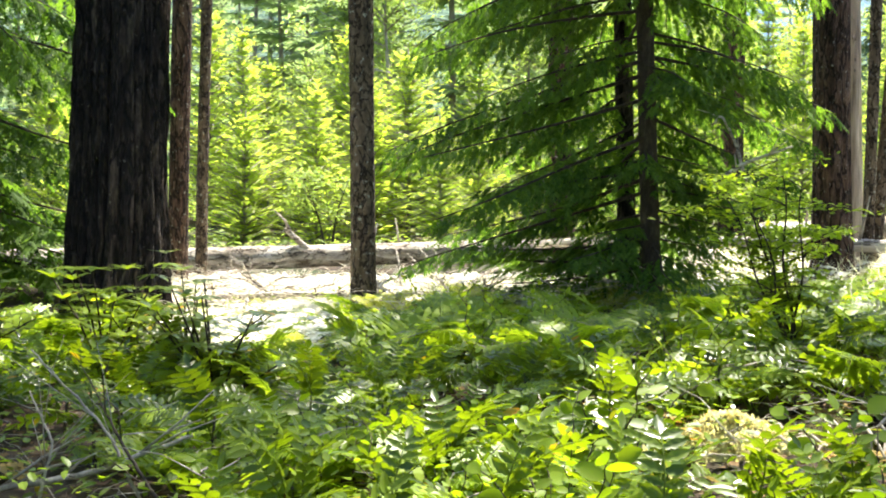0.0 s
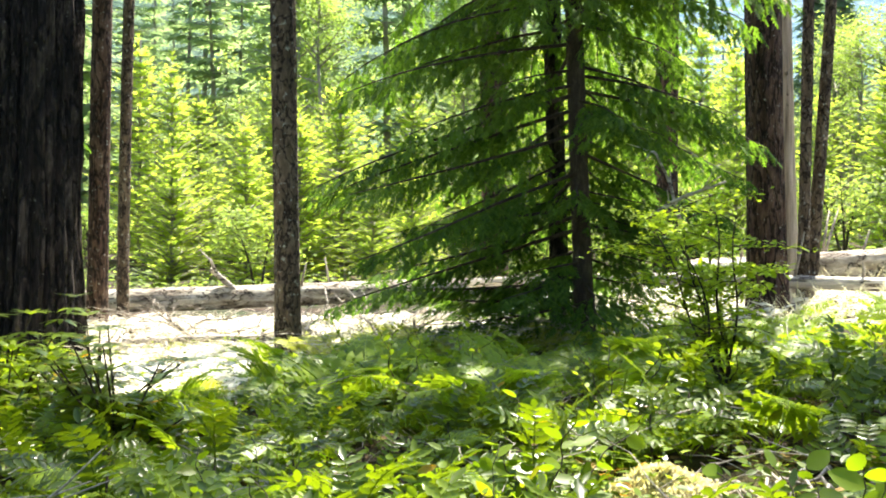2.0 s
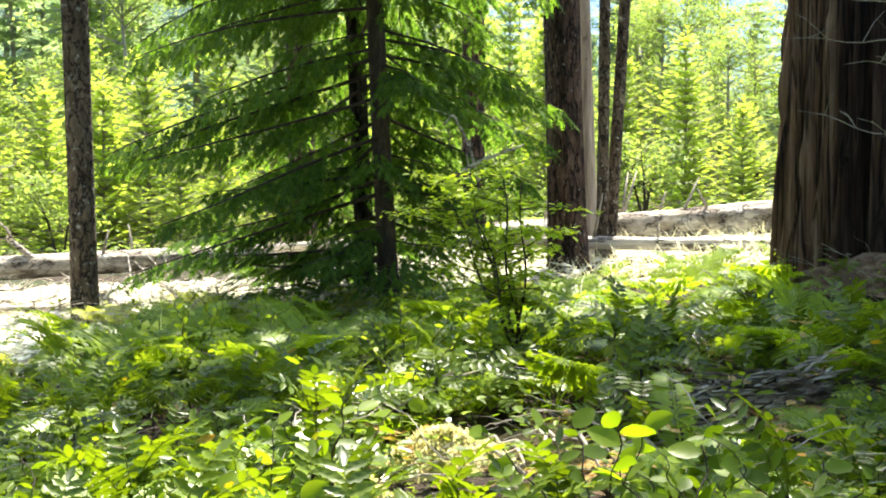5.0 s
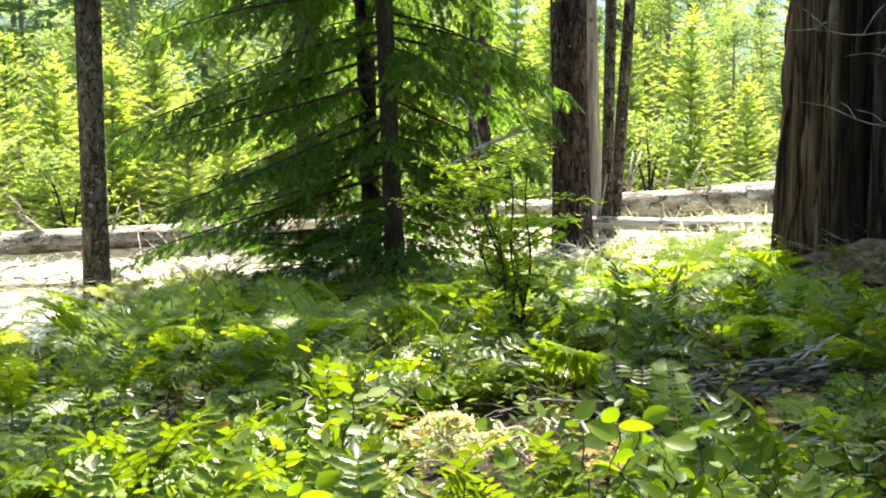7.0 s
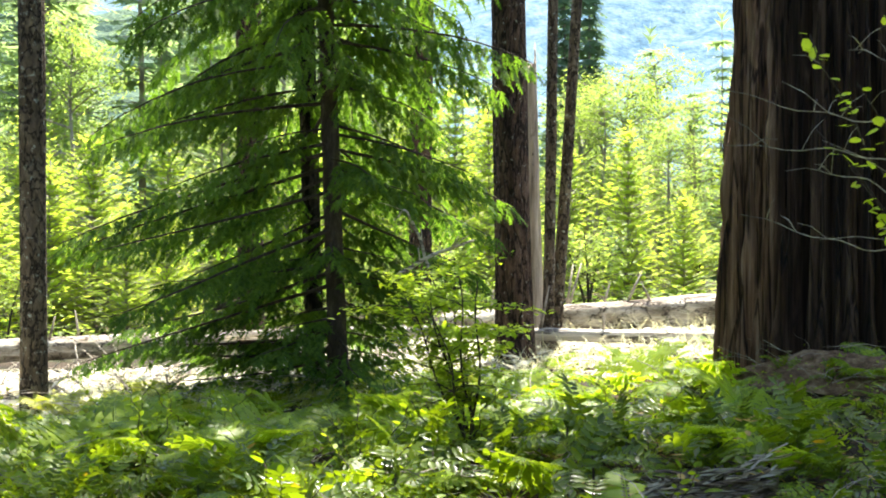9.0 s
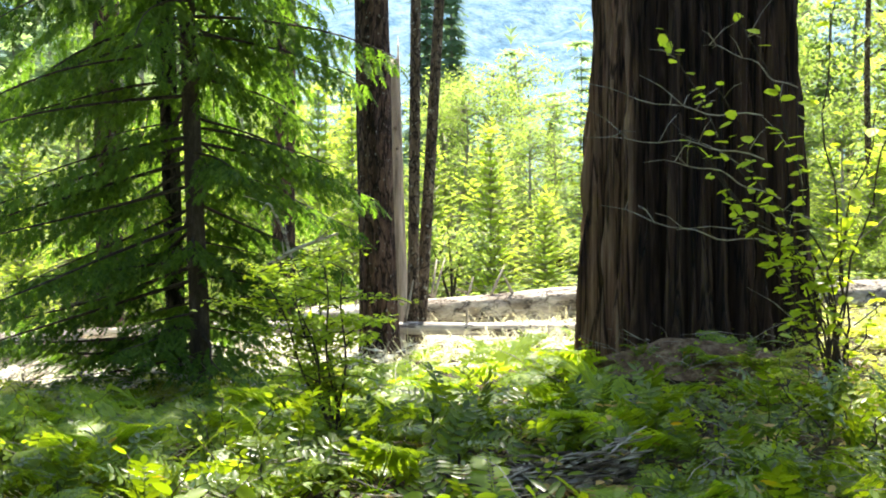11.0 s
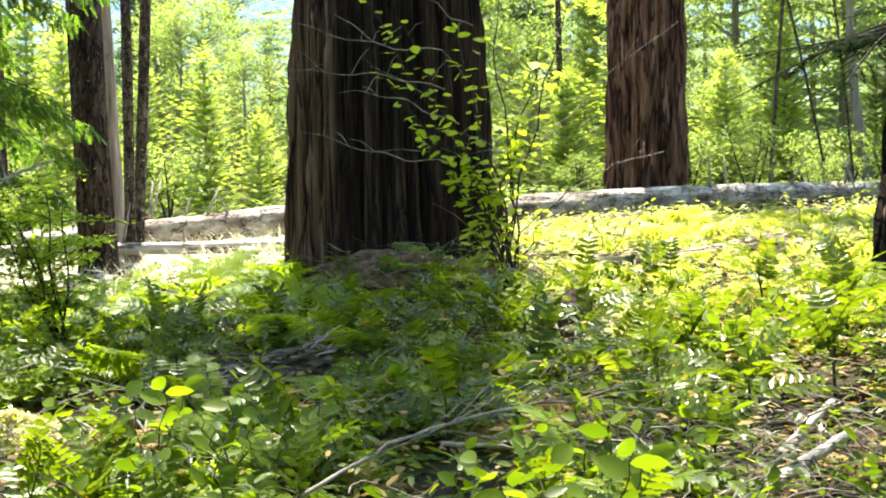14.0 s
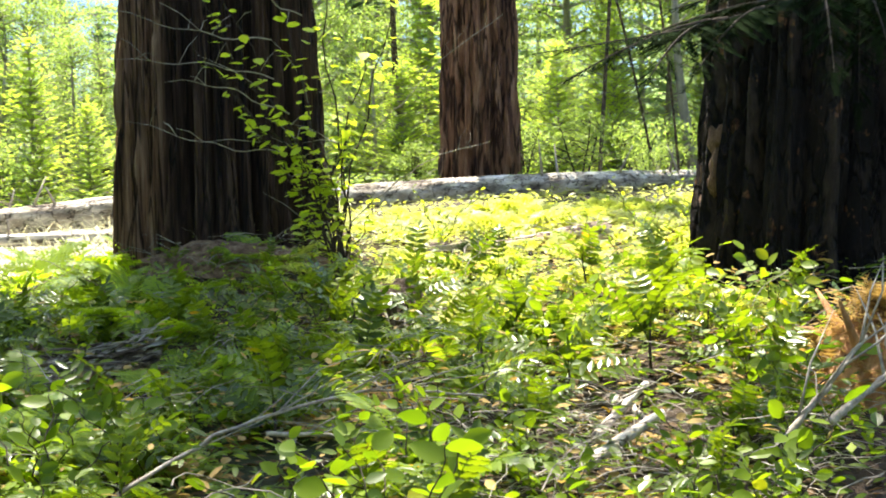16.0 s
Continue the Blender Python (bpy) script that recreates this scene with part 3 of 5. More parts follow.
# ---- hemlock in the middle ----
def spray_limb(wood, green, path, r0, twig_len, gap, sprig, hang, bare, rng):
    """A flat drooping hemlock spray: side twigs along a limb, each lined with short needled sprigs."""
    n = len(path)
    tube(wood, path, np.linspace(r0, r0 * 0.25, n), 5, False)
    cum = np.concatenate([[0], np.cumsum(np.linalg.norm(np.diff(path, axis=0), axis=1))])
    total = cum[-1]
    base, along, size, ups = [], [], [], []
    for sgn in (1, -1):
        for d in np.arange(bare * total, total, gap):
            d = min(max(d + rng.uniform(-0.5, 0.5) * gap, 0), total)
            p = np.array([np.interp(d, cum, path[:, i]) for i in range(3)])
            e = np.array([np.interp(min(d + 0.05, total), cum, path[:, i]) for i in range(3)]) - np.array([np.interp(d - 0.05, cum, path[:, i]) for i in range(3)])
            e = e / max(np.linalg.norm(e), 1e-6)
            side = np.cross(e, (0, 0, 1.0))
            side /= max(np.linalg.norm(side), 1e-6)
            ln = twig_len * (1.0 - 0.72 * (d / total) ** 1.3) * rng.uniform(0.5, 1.15)
            if rng.random() < 0.12:
                continue
            w = e * rng.uniform(0.5, 0.9) + sgn * side * rng.uniform(0.6, 1.0) + np.array([0, 0, -hang * rng.uniform(0.2, 0.8)])
            w /= np.linalg.norm(w)
            m = max(2, int(ln / (0.42 * sprig)))
            for k in range(m):
                f = (k + 0.4) / m
                q = p + w * ln * f + np.array([0, 0, -hang * 0.35 * ln * f * f])
                out = (1 if k % 2 else -1) * np.cross(w, (0, 0, 1.0))
                base.append(q)
                along.append(w * 0.75 + out * rng.uniform(0.35, 0.8) + np.array([0, 0, -hang * rng.uniform(0.2, 1.1)]))
                size.append(sprig * rng.uniform(0.7, 1.3) * (1.1 - 0.4 * f))
                ups.append((rng.uniform(-.5, .5), rng.uniform(-.5, .5), 1))
            base.append(p + w * ln * 0.9 + np.array([0, 0, -hang * 0.35 * ln]))
            along.append(w + np.array([0, 0, -hang * 0.5]))
            size.append(sprig)
            ups.append((0, 0, 1))
    if base:
        green.spread(*SPRIG, frames(np.array(along), np.array(ups)), np.array(base), np.array(size))


def hemlock(x, y, label, seed, n, height, reach, z_from, z_to, twig, gap, sprig, trunk_r, lean, upper, open_side):
    """Limbs that slope down low on the stem and arch over higher up; those on the shaded low side stay short and thin."""
    rng = R(seed)
    root = thing("hemlock_tree", x, y, ground_z(x, y), label, "tree")
    part("trunk", trunk_mesh("hemlock_trunk", M["bark_thin"], height, trunk_r, 0.012, (lean, 0), 0.2, 0.25, 0.06, 9, 28, 90, 11), root)
    for k in range(n + upper):
        z = z_from + (z_to - z_from) * (k / n) ** 1.2 if k < n else z_to + (height - 1 - z_to) * (k - n) / upper
        az = 2.4 * k + rng.uniform(-0.7, 0.7)
        L = reach * (1 - 0.8 * max(z - 4.0, 0) / (height - 4.0)) * rng.uniform(0.6, 1.12)
        if open_side:
            if math.sin(az) > 0.25 and z < 1.5:
                L *= 0.45
            if math.sin(az) > 0.25:
                L *= 0.85
            if math.cos(az) < -0.4:
                L *= 0.5
                if k % 3 and z < 3.0:
                    continue
        lift = float(np.interp(z, (0.3, 1.6, 3.2, 5), (-0.22, -0.3, -0.02, 0.1))) + rng.uniform(-0.1, 0.1)
        droop = float(np.interp(z, (0.3, 1.6, 3.2, 5), (-0.1, -0.02, 0.3, 0.35))) + rng.uniform(-0.05, 0.08)
        wood, green = Geo(), Geo()
        path = branch_path((lean * z, 0, z), az, L, lift, droop, 9, rng)
        if k < n:
            spray_limb(wood, green, path, 0.008 + 0.005 * L, twig, gap, sprig, float(np.interp(z, (0.5, 3.5), (0.45, 1.0))), 0.2, rng)
        else:
            spray_limb(wood, green, path, 0.012, twig, gap * 2.2, sprig * 2.0, 0.8, 0.15, rng)
        b = part("branch", wood.mesh("branch", M["bark_thin"], True), root)
        part("needles", green.mesh("needles", M["hemlock"]), b, kind="stuff")


hemlock(1.6, 10.88, "dark green young hemlock with drooping feathery boughs", 5, 122, 14.5, 2.0, 0.28, 5.0, 0.56, 0.056, 0.128, 0.08, -0.045, 26, True)
hemlock(-4.6, 11.9, "shaded green hemlock with drooping boughs beside a dark fir", 6, 52, 10.0, 1.95, 0.4, 5.0, 0.7, 0.08, 0.19, 0.07, 0.0, 10, False)


# ---- background trees ----
def conifer_thing(name, label, spec, material, bark, group):
    stem, wood, green = conifer_parts(*spec)
    root = thing(name, 0, 0, 0, label, "tree", group)
    part("trunk", stem.mesh("trunk", M[bark], True), root)
    needles = len(green.f)
    green.add(np.concatenate(wood.v), wood.f)
    me = green.mesh("crown", M[material])
    me.materials.append(M[bark])
    me.polygons.foreach_set("material_index", [0] * needles + [1] * (len(green.f) - needles))
    part("crown", me, root, kind="stuff")
    return root


def polar(az, r):
    return r * math.sin(radians(az)), r * math.cos(radians(az))


def scatter_copies(sources, n, az0, az1, r0, r1, size0, size1, rng, gap=0.0):
    """Copies of the given things over a sector of the plan; the first of each kind is moved there too."""
    done, spots = 0, []
    for _ in range(n * 30):
        if done == n:
            break
        az = rng.uniform(az0, az1)
        r = math.sqrt(rng.uniform(r0 * r0, r1 * r1))
        x, y = polar(az, r)
        if gap and any((x - p) ** 2 + (y - q) ** 2 < gap * gap for p, q in spots):
            continue
        spots.append((x, y))
        m = pose(x, y, ground_z(x, y) - 0.03, 0, 0, rng.uniform(0, 360))
        if done < len(sources):
            c = sources[done]
            c.matrix_basis = m
        else:
            c = copy_thing(sources[rng.randrange(len(sources))], m)
        s = rng.uniform(size0, size1)
        c.scale = (s, s, s * rng.uniform(0.9, 1.1))
        done += 1


def broadleaf(name, label, category, seed, height, spread, boughs, leaves, leaf, material, bark, group, stems=1, shape=DIAMOND):
    """A broadleaf tree or shrub: stems, limbs and a loose crown of leaves set in clumps at the limbs' ends."""
    rng = R(seed)
    root = thing(name, 0, 0, 0, label, category, group)
    wood, green = Geo(), Geo()
    for k in range(stems):
        w = Geo()
        a = rng.uniform(0, 6.28)
        t = np.linspace(0, 1, 10)
        tilt = (0.05 if stems == 1 else 0.3) * height
        path = np.stack([tilt * t ** 1.4 * math.cos(a) + 0.03 * height * np.sin(5 * t + a), tilt * t ** 1.4 * math.sin(a), height * 0.92 * t - 0.1], -1)
        tube(w, path, np.linspace(0.014 * height + 0.006, 0.005, 10), 6)
        part("trunk" if stems == 1 else "stem", w.mesh("stem", M[bark], True), root)
        for b in range(boughs):
            f = rng.uniform(0.3, 1.0) if stems == 1 else rng.uniform(0.35, 1)
            p0 = np.array([np.interp(f, t, path[:, i]) for i in range(3)])
            L = spread * (0.35 + 0.75 * math.sin(math.pi * min(f * 0.9 + 0.08, 1))) * rng.uniform(0.5, 1.1)
            lp = branch_path(p0, rng.uniform(0, 6.28), L, rng.uniform(0.2, 0.8), 0.2, 6, rng)
            tube(wood, lp[::2], np.linspace(0.004 * height + 0.003, 0.003, 3), 3, False)
            n = max(4, int(leaves / (boughs * stems)))
            u = np.array([rng.random() ** 0.7 for _ in range(n)])
            pos = np.stack([np.interp(u, np.linspace(0, 1, 6), lp[:, i]) for i in range(3)], -1)
            pos += np.array([[rng.gauss(0, 0.11), rng.gauss(0, 0.11), rng.gauss(0, 0.08)] for _ in range(n)]) * spread
            way = np.array([[rng.uniform(-1, 1), rng.uniform(-1, 1), rng.uniform(-0.7, 0.35)] for _ in range(n)])
            up = np.array([[rng.uniform(-.5, .5), rng.uniform(-.5, .5), 1] for _ in range(n)])
            green.spread(*shape, frames(way, up), pos, leaf * np.array([rng.uniform(0.6, 1.25) for _ in range(n)]))
    part("branchwork", wood.mesh("branchwork", M[bark], True), root, kind="stuff")
    part("foliage", green.mesh("foliage", M[material]), root, kind="stuff")
    return root


def background():
    rng = R(21)
    young = [conifer_thing("young_conifer", "bright yellow-green young conifer behind the fallen log",
                           (R(100 + k), rng.uniform(3.2, 4.4), 0.032, 0.1, rng.uniform(1.05, 1.4), 20, 7, 0.38, 0.08, 0.31, 0.135, FEATHER, 0.05, 0.8), "young", "bark_far", "young conifers") for k in range(4)]
    scatter_copies(young, 40, -24, 16, 22.0, 34, 0.55, 1.2, rng, 1.0)
    stand = [copy_thing(young[k], pose(0, 0, 0)) for k in range(4)]
    scatter_copies(stand, 34, 24.5, 60, 22.0, 34, 0.55, 1.2, rng, 1.0)
    for k, (az, r, z) in enumerate(((-9.3, 19.5, 0.62), (-6.2, 20, 0.64), (-2.2, 22, 0.95), (-0.8, 19, 0.5), (-4.0, 21, 0.8), (20.5, 19.5, 0.66), (22.8, 18.6, 0.45), (18.0, 21, 0.6), (36.5, 20, 0.6), (43.5, 20.5, 0.6), (0.8, 20, 0.55), (10.5, 20.5, 0.7))):
        x, y = polar(az, r)
        c = copy_thing(young[k % 4], pose(x, y, ground_z(x, y) - 0.03, 0, 0, 77 * k))
        c.scale = (z * 1.15, z * 1.15, z)
    tall = [conifer_thing("tall_conifer", "tall grey-trunked conifer in the far forest",
                          (R(200 + k), rng.uniform(14, 19), 0.16, 1.5, rng.uniform(2.1, 2.8), 19, 5, 0.05, 0.3, 1.45, 0.68, FEATHER, 0.3), "tallfir", "bark_far", "far forest conifers") for k in range(4)]
    scatter_copies(tall, 40, -27, 14.5, 38, 95, 0.65, 1.15, rng, 2.2)
    extra = [copy_thing(tall[k % 4], pose(0, 0, 0)) for k in range(4)]
    scatter_copies(extra, 34, -27, 14, 40, 80, 0.8, 1.2, rng, 2.0)
    more = [copy_thing(tall[k % 4], pose(0, 0, 0)) for k in range(4)]
    scatter_copies(more, 48, 25, 62, 36, 85, 0.7, 1.1, rng, 2.2)
    nearer = [copy_thing(tall[k % 4], pose(0, 0, 0)) for k in range(4)]
    scatter_copies(nearer, 22, -24, 9, 31, 46, 0.5, 0.85, rng, 2.0)
    small = [copy_thing(tall[k % 4], pose(0, 0, 0)) for k in range(4)]
    scatter_copies(small, 26, 13, 27, 75, 150, 0.6, 1.0, rng, 2.0)
    dark = [conifer_thing("pointed_fir", "dark pointed fir before the hazy mountain",
                          (R(270 + k), rng.uniform(12, 15), 0.14, 0.8, rng.uniform(1.3, 1.6), 34, 6, -0.1, 0.5, 1.0, 0.36, FEATHER, 0.9), "farfir", "bark_far", "distant pointed firs") for k in range(3)]
    scatter_copies(dark, 52, 12, 27, 66, 125, 0.38, 0.8, rng, 2.0)
    for az, r, z in ((18.7, 52, 1.1), (17.6, 60, 1.25), (33.5, 58, 1.1)):
        c = copy_thing(dark[0], pose(*polar(az, r), 0.2, 0, 0, 40 * az))
        c.scale = (z, z, z)
    alder = [broadleaf("alder_tree", "light green broadleaf tree in the sunny clearing", "tree", 300 + k, rng.uniform(5, 7), 1.7, 40, 5200, 0.1, "broad", "bark_far", "alders", 1) for k in range(3)]
    scatter_copies(alder, 16, -26, 16, 26, 48, 0.7, 1.25, rng, 2.0)
    grove = [copy_thing(alder[k], pose(0, 0, 0)) for k in range(3)]
    scatter_copies(grove, 14, 25, 62, 26, 48, 0.7, 1.25, rng, 2.0)
    for k, (az, r, z) in enumerate(((19.4, 25, 0.8), (22.4, 23, 0.62), (21.0, 29, 1.0), (20.3, 26, 0.9), (18.0, 26, 0.85), (23.3, 28, 0.95), (21.9, 32, 1.15), (19.0, 32, 1.1), (43.0, 21, 0.6), (35.0, 22, 0.65), (-6.5, 26, 0.75))):
        x, y = polar(az, r)
        c = copy_thing(alder[k % 3], pose(x, y, ground_z(x, y) - 0.03, 0, 0, 50 * k))
        c.scale = (0.85 * z, 0.85 * z, 0.72 * z)
    backdrop_trees = R(63)
    for k in range(17):
        x, y = polar(30.5 + 1.35 * k + backdrop_trees.uniform(-0.5, 0.5), backdrop_trees.uniform(24, 37))
        z = backdrop_trees.uniform(1.0, 1.6)
        c = copy_thing(alder[k % 3] if k % 3 else tall[k % 4], pose(x, y, ground_z(x, y) - 0.03, 0, 0, 61 * k))
        c.scale = (0.85 * z, 0.85 * z, z) if k % 3 else (0.7, 0.7, 0.62)
    bush = [broadleaf("deciduous_bush", "sunlit light green bush behind the fallen log", "shrub", 320 + k, 1.5, 0.8, 10, 1250, 0.08, "broad", "bark_thin", "bushes in the clearing", 3) for k in range(3)]
    scatter_copies(bush, 52, -25, 62, 16.6, 26, 0.45, 0.95, rng, 1.0)
    # unseen forest added behind the camera, to keep sky off things' shaded sides
    dense = [conifer_thing("tall_conifer", "unseen tall conifer added behind to block the sky",
                           (R(250 + k), 20, 0.22, 2.0, 3.6, 17, 6, 0.05, 0.3, 2.0, 1.1, FEATHER, 0.3, 0.6), "tallfir", "bark_fir", "surrounding forest") for k in range(2)]
    scatter_copies(dense, 24, 84, 318, 13, 26, 0.8, 1.2, rng, 2.6)


background()


# ---- far forest and mountain ----
def far_hills():
    rng = R(31)
    g = Geo()
    az = np.radians(np.linspace(-60, 95, 120))
    rows = np.linspace(0, 1, 26)
    verts = []
    for f in rows:
        for a in az:
            d = 420 + 900 * f
            top = 330 + 90 * math.sin(a * 3.1 + 1.0) + 40 * noise.noise((a * 6, 1.7, 0))
            h = top * f ** 1.15 * (1 + 0.12 * noise.noise((a * 9, f * 5, 2)))
            verts.append((d * math.sin(a), d * math.cos(a), h - 4 + 8 * noise.noise((a * 60, f * 30, 5))))
    n = len(az)
    g.add(verts, [(i * n + j, i * n + j + 1, (i + 1) * n + j + 1, (i + 1) * n + j) for i in range(len(rows) - 1) for j in range(n - 1)])
    g2 = Geo()
    verts = []
    for f in rows:
        for a in az:
            d = 260 + 150 * f
            k = min(max((math.degrees(a) - 4) / 12, 0), 1)
            top = 78 * (1 - k) + 22 * k + 10 * noise.noise((a * 8, 3.3, 0))
            verts.append((d * math.sin(a), d * math.cos(a), top * f ** 1.1 - 3 + 7 * abs(noise.noise((a * 70, f * 20, 1))) + 5 * noise.noise((a * 160, f * 45, 4))))
    g2.add(verts, [(i * n + j, i * n + j + 1, (i + 1) * n + j + 1, (i + 1) * n + j) for i in range(len(rows) - 1) for j in range(n - 1)])
    solid("ridge_backdrop", g2.mesh("ridge", M["ridge"]), "forested ridge behind the tall conifers, paled by painted haze", "hill", "structure")
    solid("mountain_backdrop", g.mesh("mountain", M["mountain"], True), "forested mountainside in the distance, blue haze painted in", "mountain", "structure")
    t = Geo()
    cone_v, cone_f = [], []
    for k in range(5):
        z0, z1, r = 0.12 + 0.17 * k, 0.34 + 0.17 * k, 0.2 - 0.034 * k
        b = len(cone_v)
        cone_v += [(r * math.cos(q) * (1 + 0.25 * math.cos(3 * q + k)), r * math.sin(q) * (1 + 0.25 * math.cos(3 * q + k)), z0 - 0.04 * math.sin(2 * q + k)) for q in np.linspace(0, 6.283, 8)[:-1]] + [(0, 0, min(z1, 1))]
        cone_f += [(b + j, b + (j + 1) % 7, b + 7) for j in range(7)]
    b = len(cone_v)
    cone_v += [(0.012, 0, 0), (-0.006, 0.01, 0), (-0.006, -0.01, 0), (0, 0, 0.3)]
    cone_f += [(b, b + 1, b + 3), (b + 1, b + 2, b + 3), (b + 2, b, b + 3)]
    m = 2000
    a = np.radians(np.array([rng.uniform(-40, 75) for _ in range(m)]))
    d = np.array([math.sqrt(rng.uniform(240 ** 2, 430 ** 2)) for _ in range(m)])
    pos = np.stack([d * np.sin(a), d * np.cos(a), 0 * d + 0.1], -1)
    spin = np.array([rng.uniform(0, 6.28) for _ in range(m)])
    turns = np.stack([np.stack([np.cos(spin), -np.sin(spin), 0 * spin], -1), np.stack([np.sin(spin), np.cos(spin), 0 * spin], -1), np.stack([0 * spin, 0 * spin, 1 + 0 * spin], -1)], 1)
    h = np.array([rng.uniform(9, 17) for _ in range(m)])
    t.spread(np.array(cone_v), cone_f, turns, pos, np.stack([h * 0.85, h * 0.85, h], -1))
    solid("far_forest", t.mesh("far_forest", M["farwood"]), "distant forest of pointed dark conifers", "forest", "stuff")


far_hills()


# ---- fallen logs ----
def log(name, a, b, r0, r1, material, label, seed, stubs=0, wear=0.07):
    rng = R(seed)
    a, b = np.array(a, float), np.array(b, float)
    n, sides = 110, 36
    t = np.linspace(0, 1, n)
    L = np.linalg.norm(b - a)
    th = np.linspace(0, 2 * np.pi, sides, endpoint=False)
    verts = []
    for k in t:
        r = r0 + (r1 - r0) * k
        for q in th:
            rr = r * (1 + wear * noise.noise((math.cos(q) * 2 + seed, math.sin(q) * 2, k * L * 1.2)) + wear * noise.noise((math.cos(q) * 7, math.sin(q) * 7 + seed, k * L * 1.6)) - 0.8 * wear * abs(noise.noise((math.cos(q) * 11 + seed, math.sin(q) * 11, k * L * 0.7))))
            rr *= 1 - 6 * wear * max(0, 0.03 - min(k, 1 - k)) * 20 * (0.5 + noise.noise((q * 3, seed, 1)))
            verts.append((k * L, rr * math.cos(q), rr * math.sin(q) + 0.03 * math.sin(k * 5 + seed)))
    faces = [(i * sides + j, i * sides + (j + 1) % sides, (i + 1) * sides + (j + 1) % sides, (i + 1) * sides + j) for i in range(n - 1) for j in range(sides)]
    faces += [tuple(range(sides))[::-1], tuple(range((n - 1) * sides, n * sides))]
    g = Geo()
    g.add(verts, faces)
    root = thing(name, 0, 0, 0, label, "log")
    turn = frames((b - a)[None], np.array([[0, 0, 1.0]]))[0]
    root.matrix_basis = Matrix.Translation(a) @ Matrix(turn.tolist()).to_4x4()
    part("stem", g.mesh("stem", material, True), root)
    for k in range(stubs):
        w = Geo()
        f = rng.uniform(0.05, 0.95)
        r = r0 + (r1 - r0) * f
        p0 = np.array([f * L, rng.uniform(-0.5, 0.5) * r, 0.8 * r])
        d = np.array([rng.uniform(-0.5, 0.5), rng.uniform(-0.6, 0.6), 1.0]) * rng.uniform(0.15, 0.5)
        tube(w, [p0, p0 + d * 0.5, p0 + d], [0.018, 0.014, 0.006], 5)
        part("branch_stub", w.mesh("branch_stub", M["twig"], True), root)
    return root


log("fallen_log", (-6.5, 14.6, 0.38), (1.9, 15.75, 0.54), 0.145, 0.12, M["log_bark"], "long grey fallen log lying in the sunny clearing", 3, 8)
log("fallen_log", (3.3, 14.7, 0.82), (7.0, 12.23, 1.08), 0.14, 0.17, M["log_bark"], "thick grey-brown fallen log behind the old cedar", 4, 8)
log("fallen_log", (6.6, 11.8, 1.09), (13.6, 11.1, 1.23), 0.165, 0.12, M["log_bark"], "pale fallen log before a large cedar", 5, 6)
log("fallen_log", (0.8, 13.9, 0.72), (5.3, 11.4, 0.86), 0.05, 0.065, M["wood_pale"], "thin bleached fallen pole in the clearing", 6, 2)


# a broken snag behind the reddish fir
def snag():
    x, y = 3.75, 12.72
    root = thing("dead_snag", x, y, ground_z(x, y), "pale barkless broken snag behind a reddish fir", "snag")
    sides, rows = 30, 60
    g, rng = Geo(), R(8)
    verts = []
    for i in range(rows):
        for j in range(sides):
            q = 6.283 * j / sides
            top = 2.75 + 0.45 * noise.noise((math.cos(q) * 1.7, math.sin(q) * 1.7, 4)) + 0.15 * rng.random()
            z = -0.3 + (top + 0.3) * i / (rows - 1)
            r = 0.135 * (1 - 0.09 * z) * (1 + 0.1 * noise.noise((math.cos(q) * 3, math.sin(q) * 3, z * 0.4)))
            verts.append((r * math.cos(q) - 0.03 * z, r * math.sin(q), z))
    g.add(verts, [(i * sides + j, i * sides + (j + 1) % sides, (i + 1) * sides + (j + 1) % sides, (i + 1) * sides + j) for i in range(rows - 1) for j in range(sides)]
          + [tuple(range((rows - 1) * sides, rows * sides))])
    part("stem", g.mesh("stem", M["wood_snag"], True), root)
    for k in range(5):
        w = Geo()
        q, z = rng.uniform(0, 6.28), 0.5 + 0.45 * k
        p0 = np.array([0.11 * math.cos(q) - 0.03 * z, 0.11 * math.sin(q), z])
        tube(w, [p0, p0 + [0.05 * math.cos(q), 0.05 * math.sin(q), 0.02], p0 + [0.09 * math.cos(q), 0.09 * math.sin(q), 0.05]], [0.016, 0.012, 0.006], 6)
        part("branch_stub", w.mesh("branch_stub", M["wood_snag"], True), root)


snag()
big_tree("slender_tree", *polar(4.5, 15.5), "grey trunk standing behind the hemlock",
         trunk_mesh("slender_trunk", M["bark_red"], 19, 0.15, 0.1, (-0.02, 0), 0.1, 0.4, 0.07, 12, 40, 60, 12), (R(33), 16.0, 19, 1.0, 3))
big_tree("slender_tree", *polar(7.35, 11.9), "dark trunk standing close behind the hemlock",
         trunk_mesh("slender_trunk", M["bark_fir"], 17, 0.08, 0.06, (-0.038, 0), 0.1, 0.4, 0.07, 12, 40, 60, 13), (R(34), 13.0, 17, 1.1, 14))
big_tree("slender_tree", *polar(11.6, 17.5), "brown trunk in the clearing behind the hemlock",
         trunk_mesh("slender_trunk", M["bark_red"], 18, 0.15, 0.1, (0.0, 0), 0.1, 0.4, 0.07, 12, 40, 60, 14), (R(35), 13.0, 18, 1.1, 6))
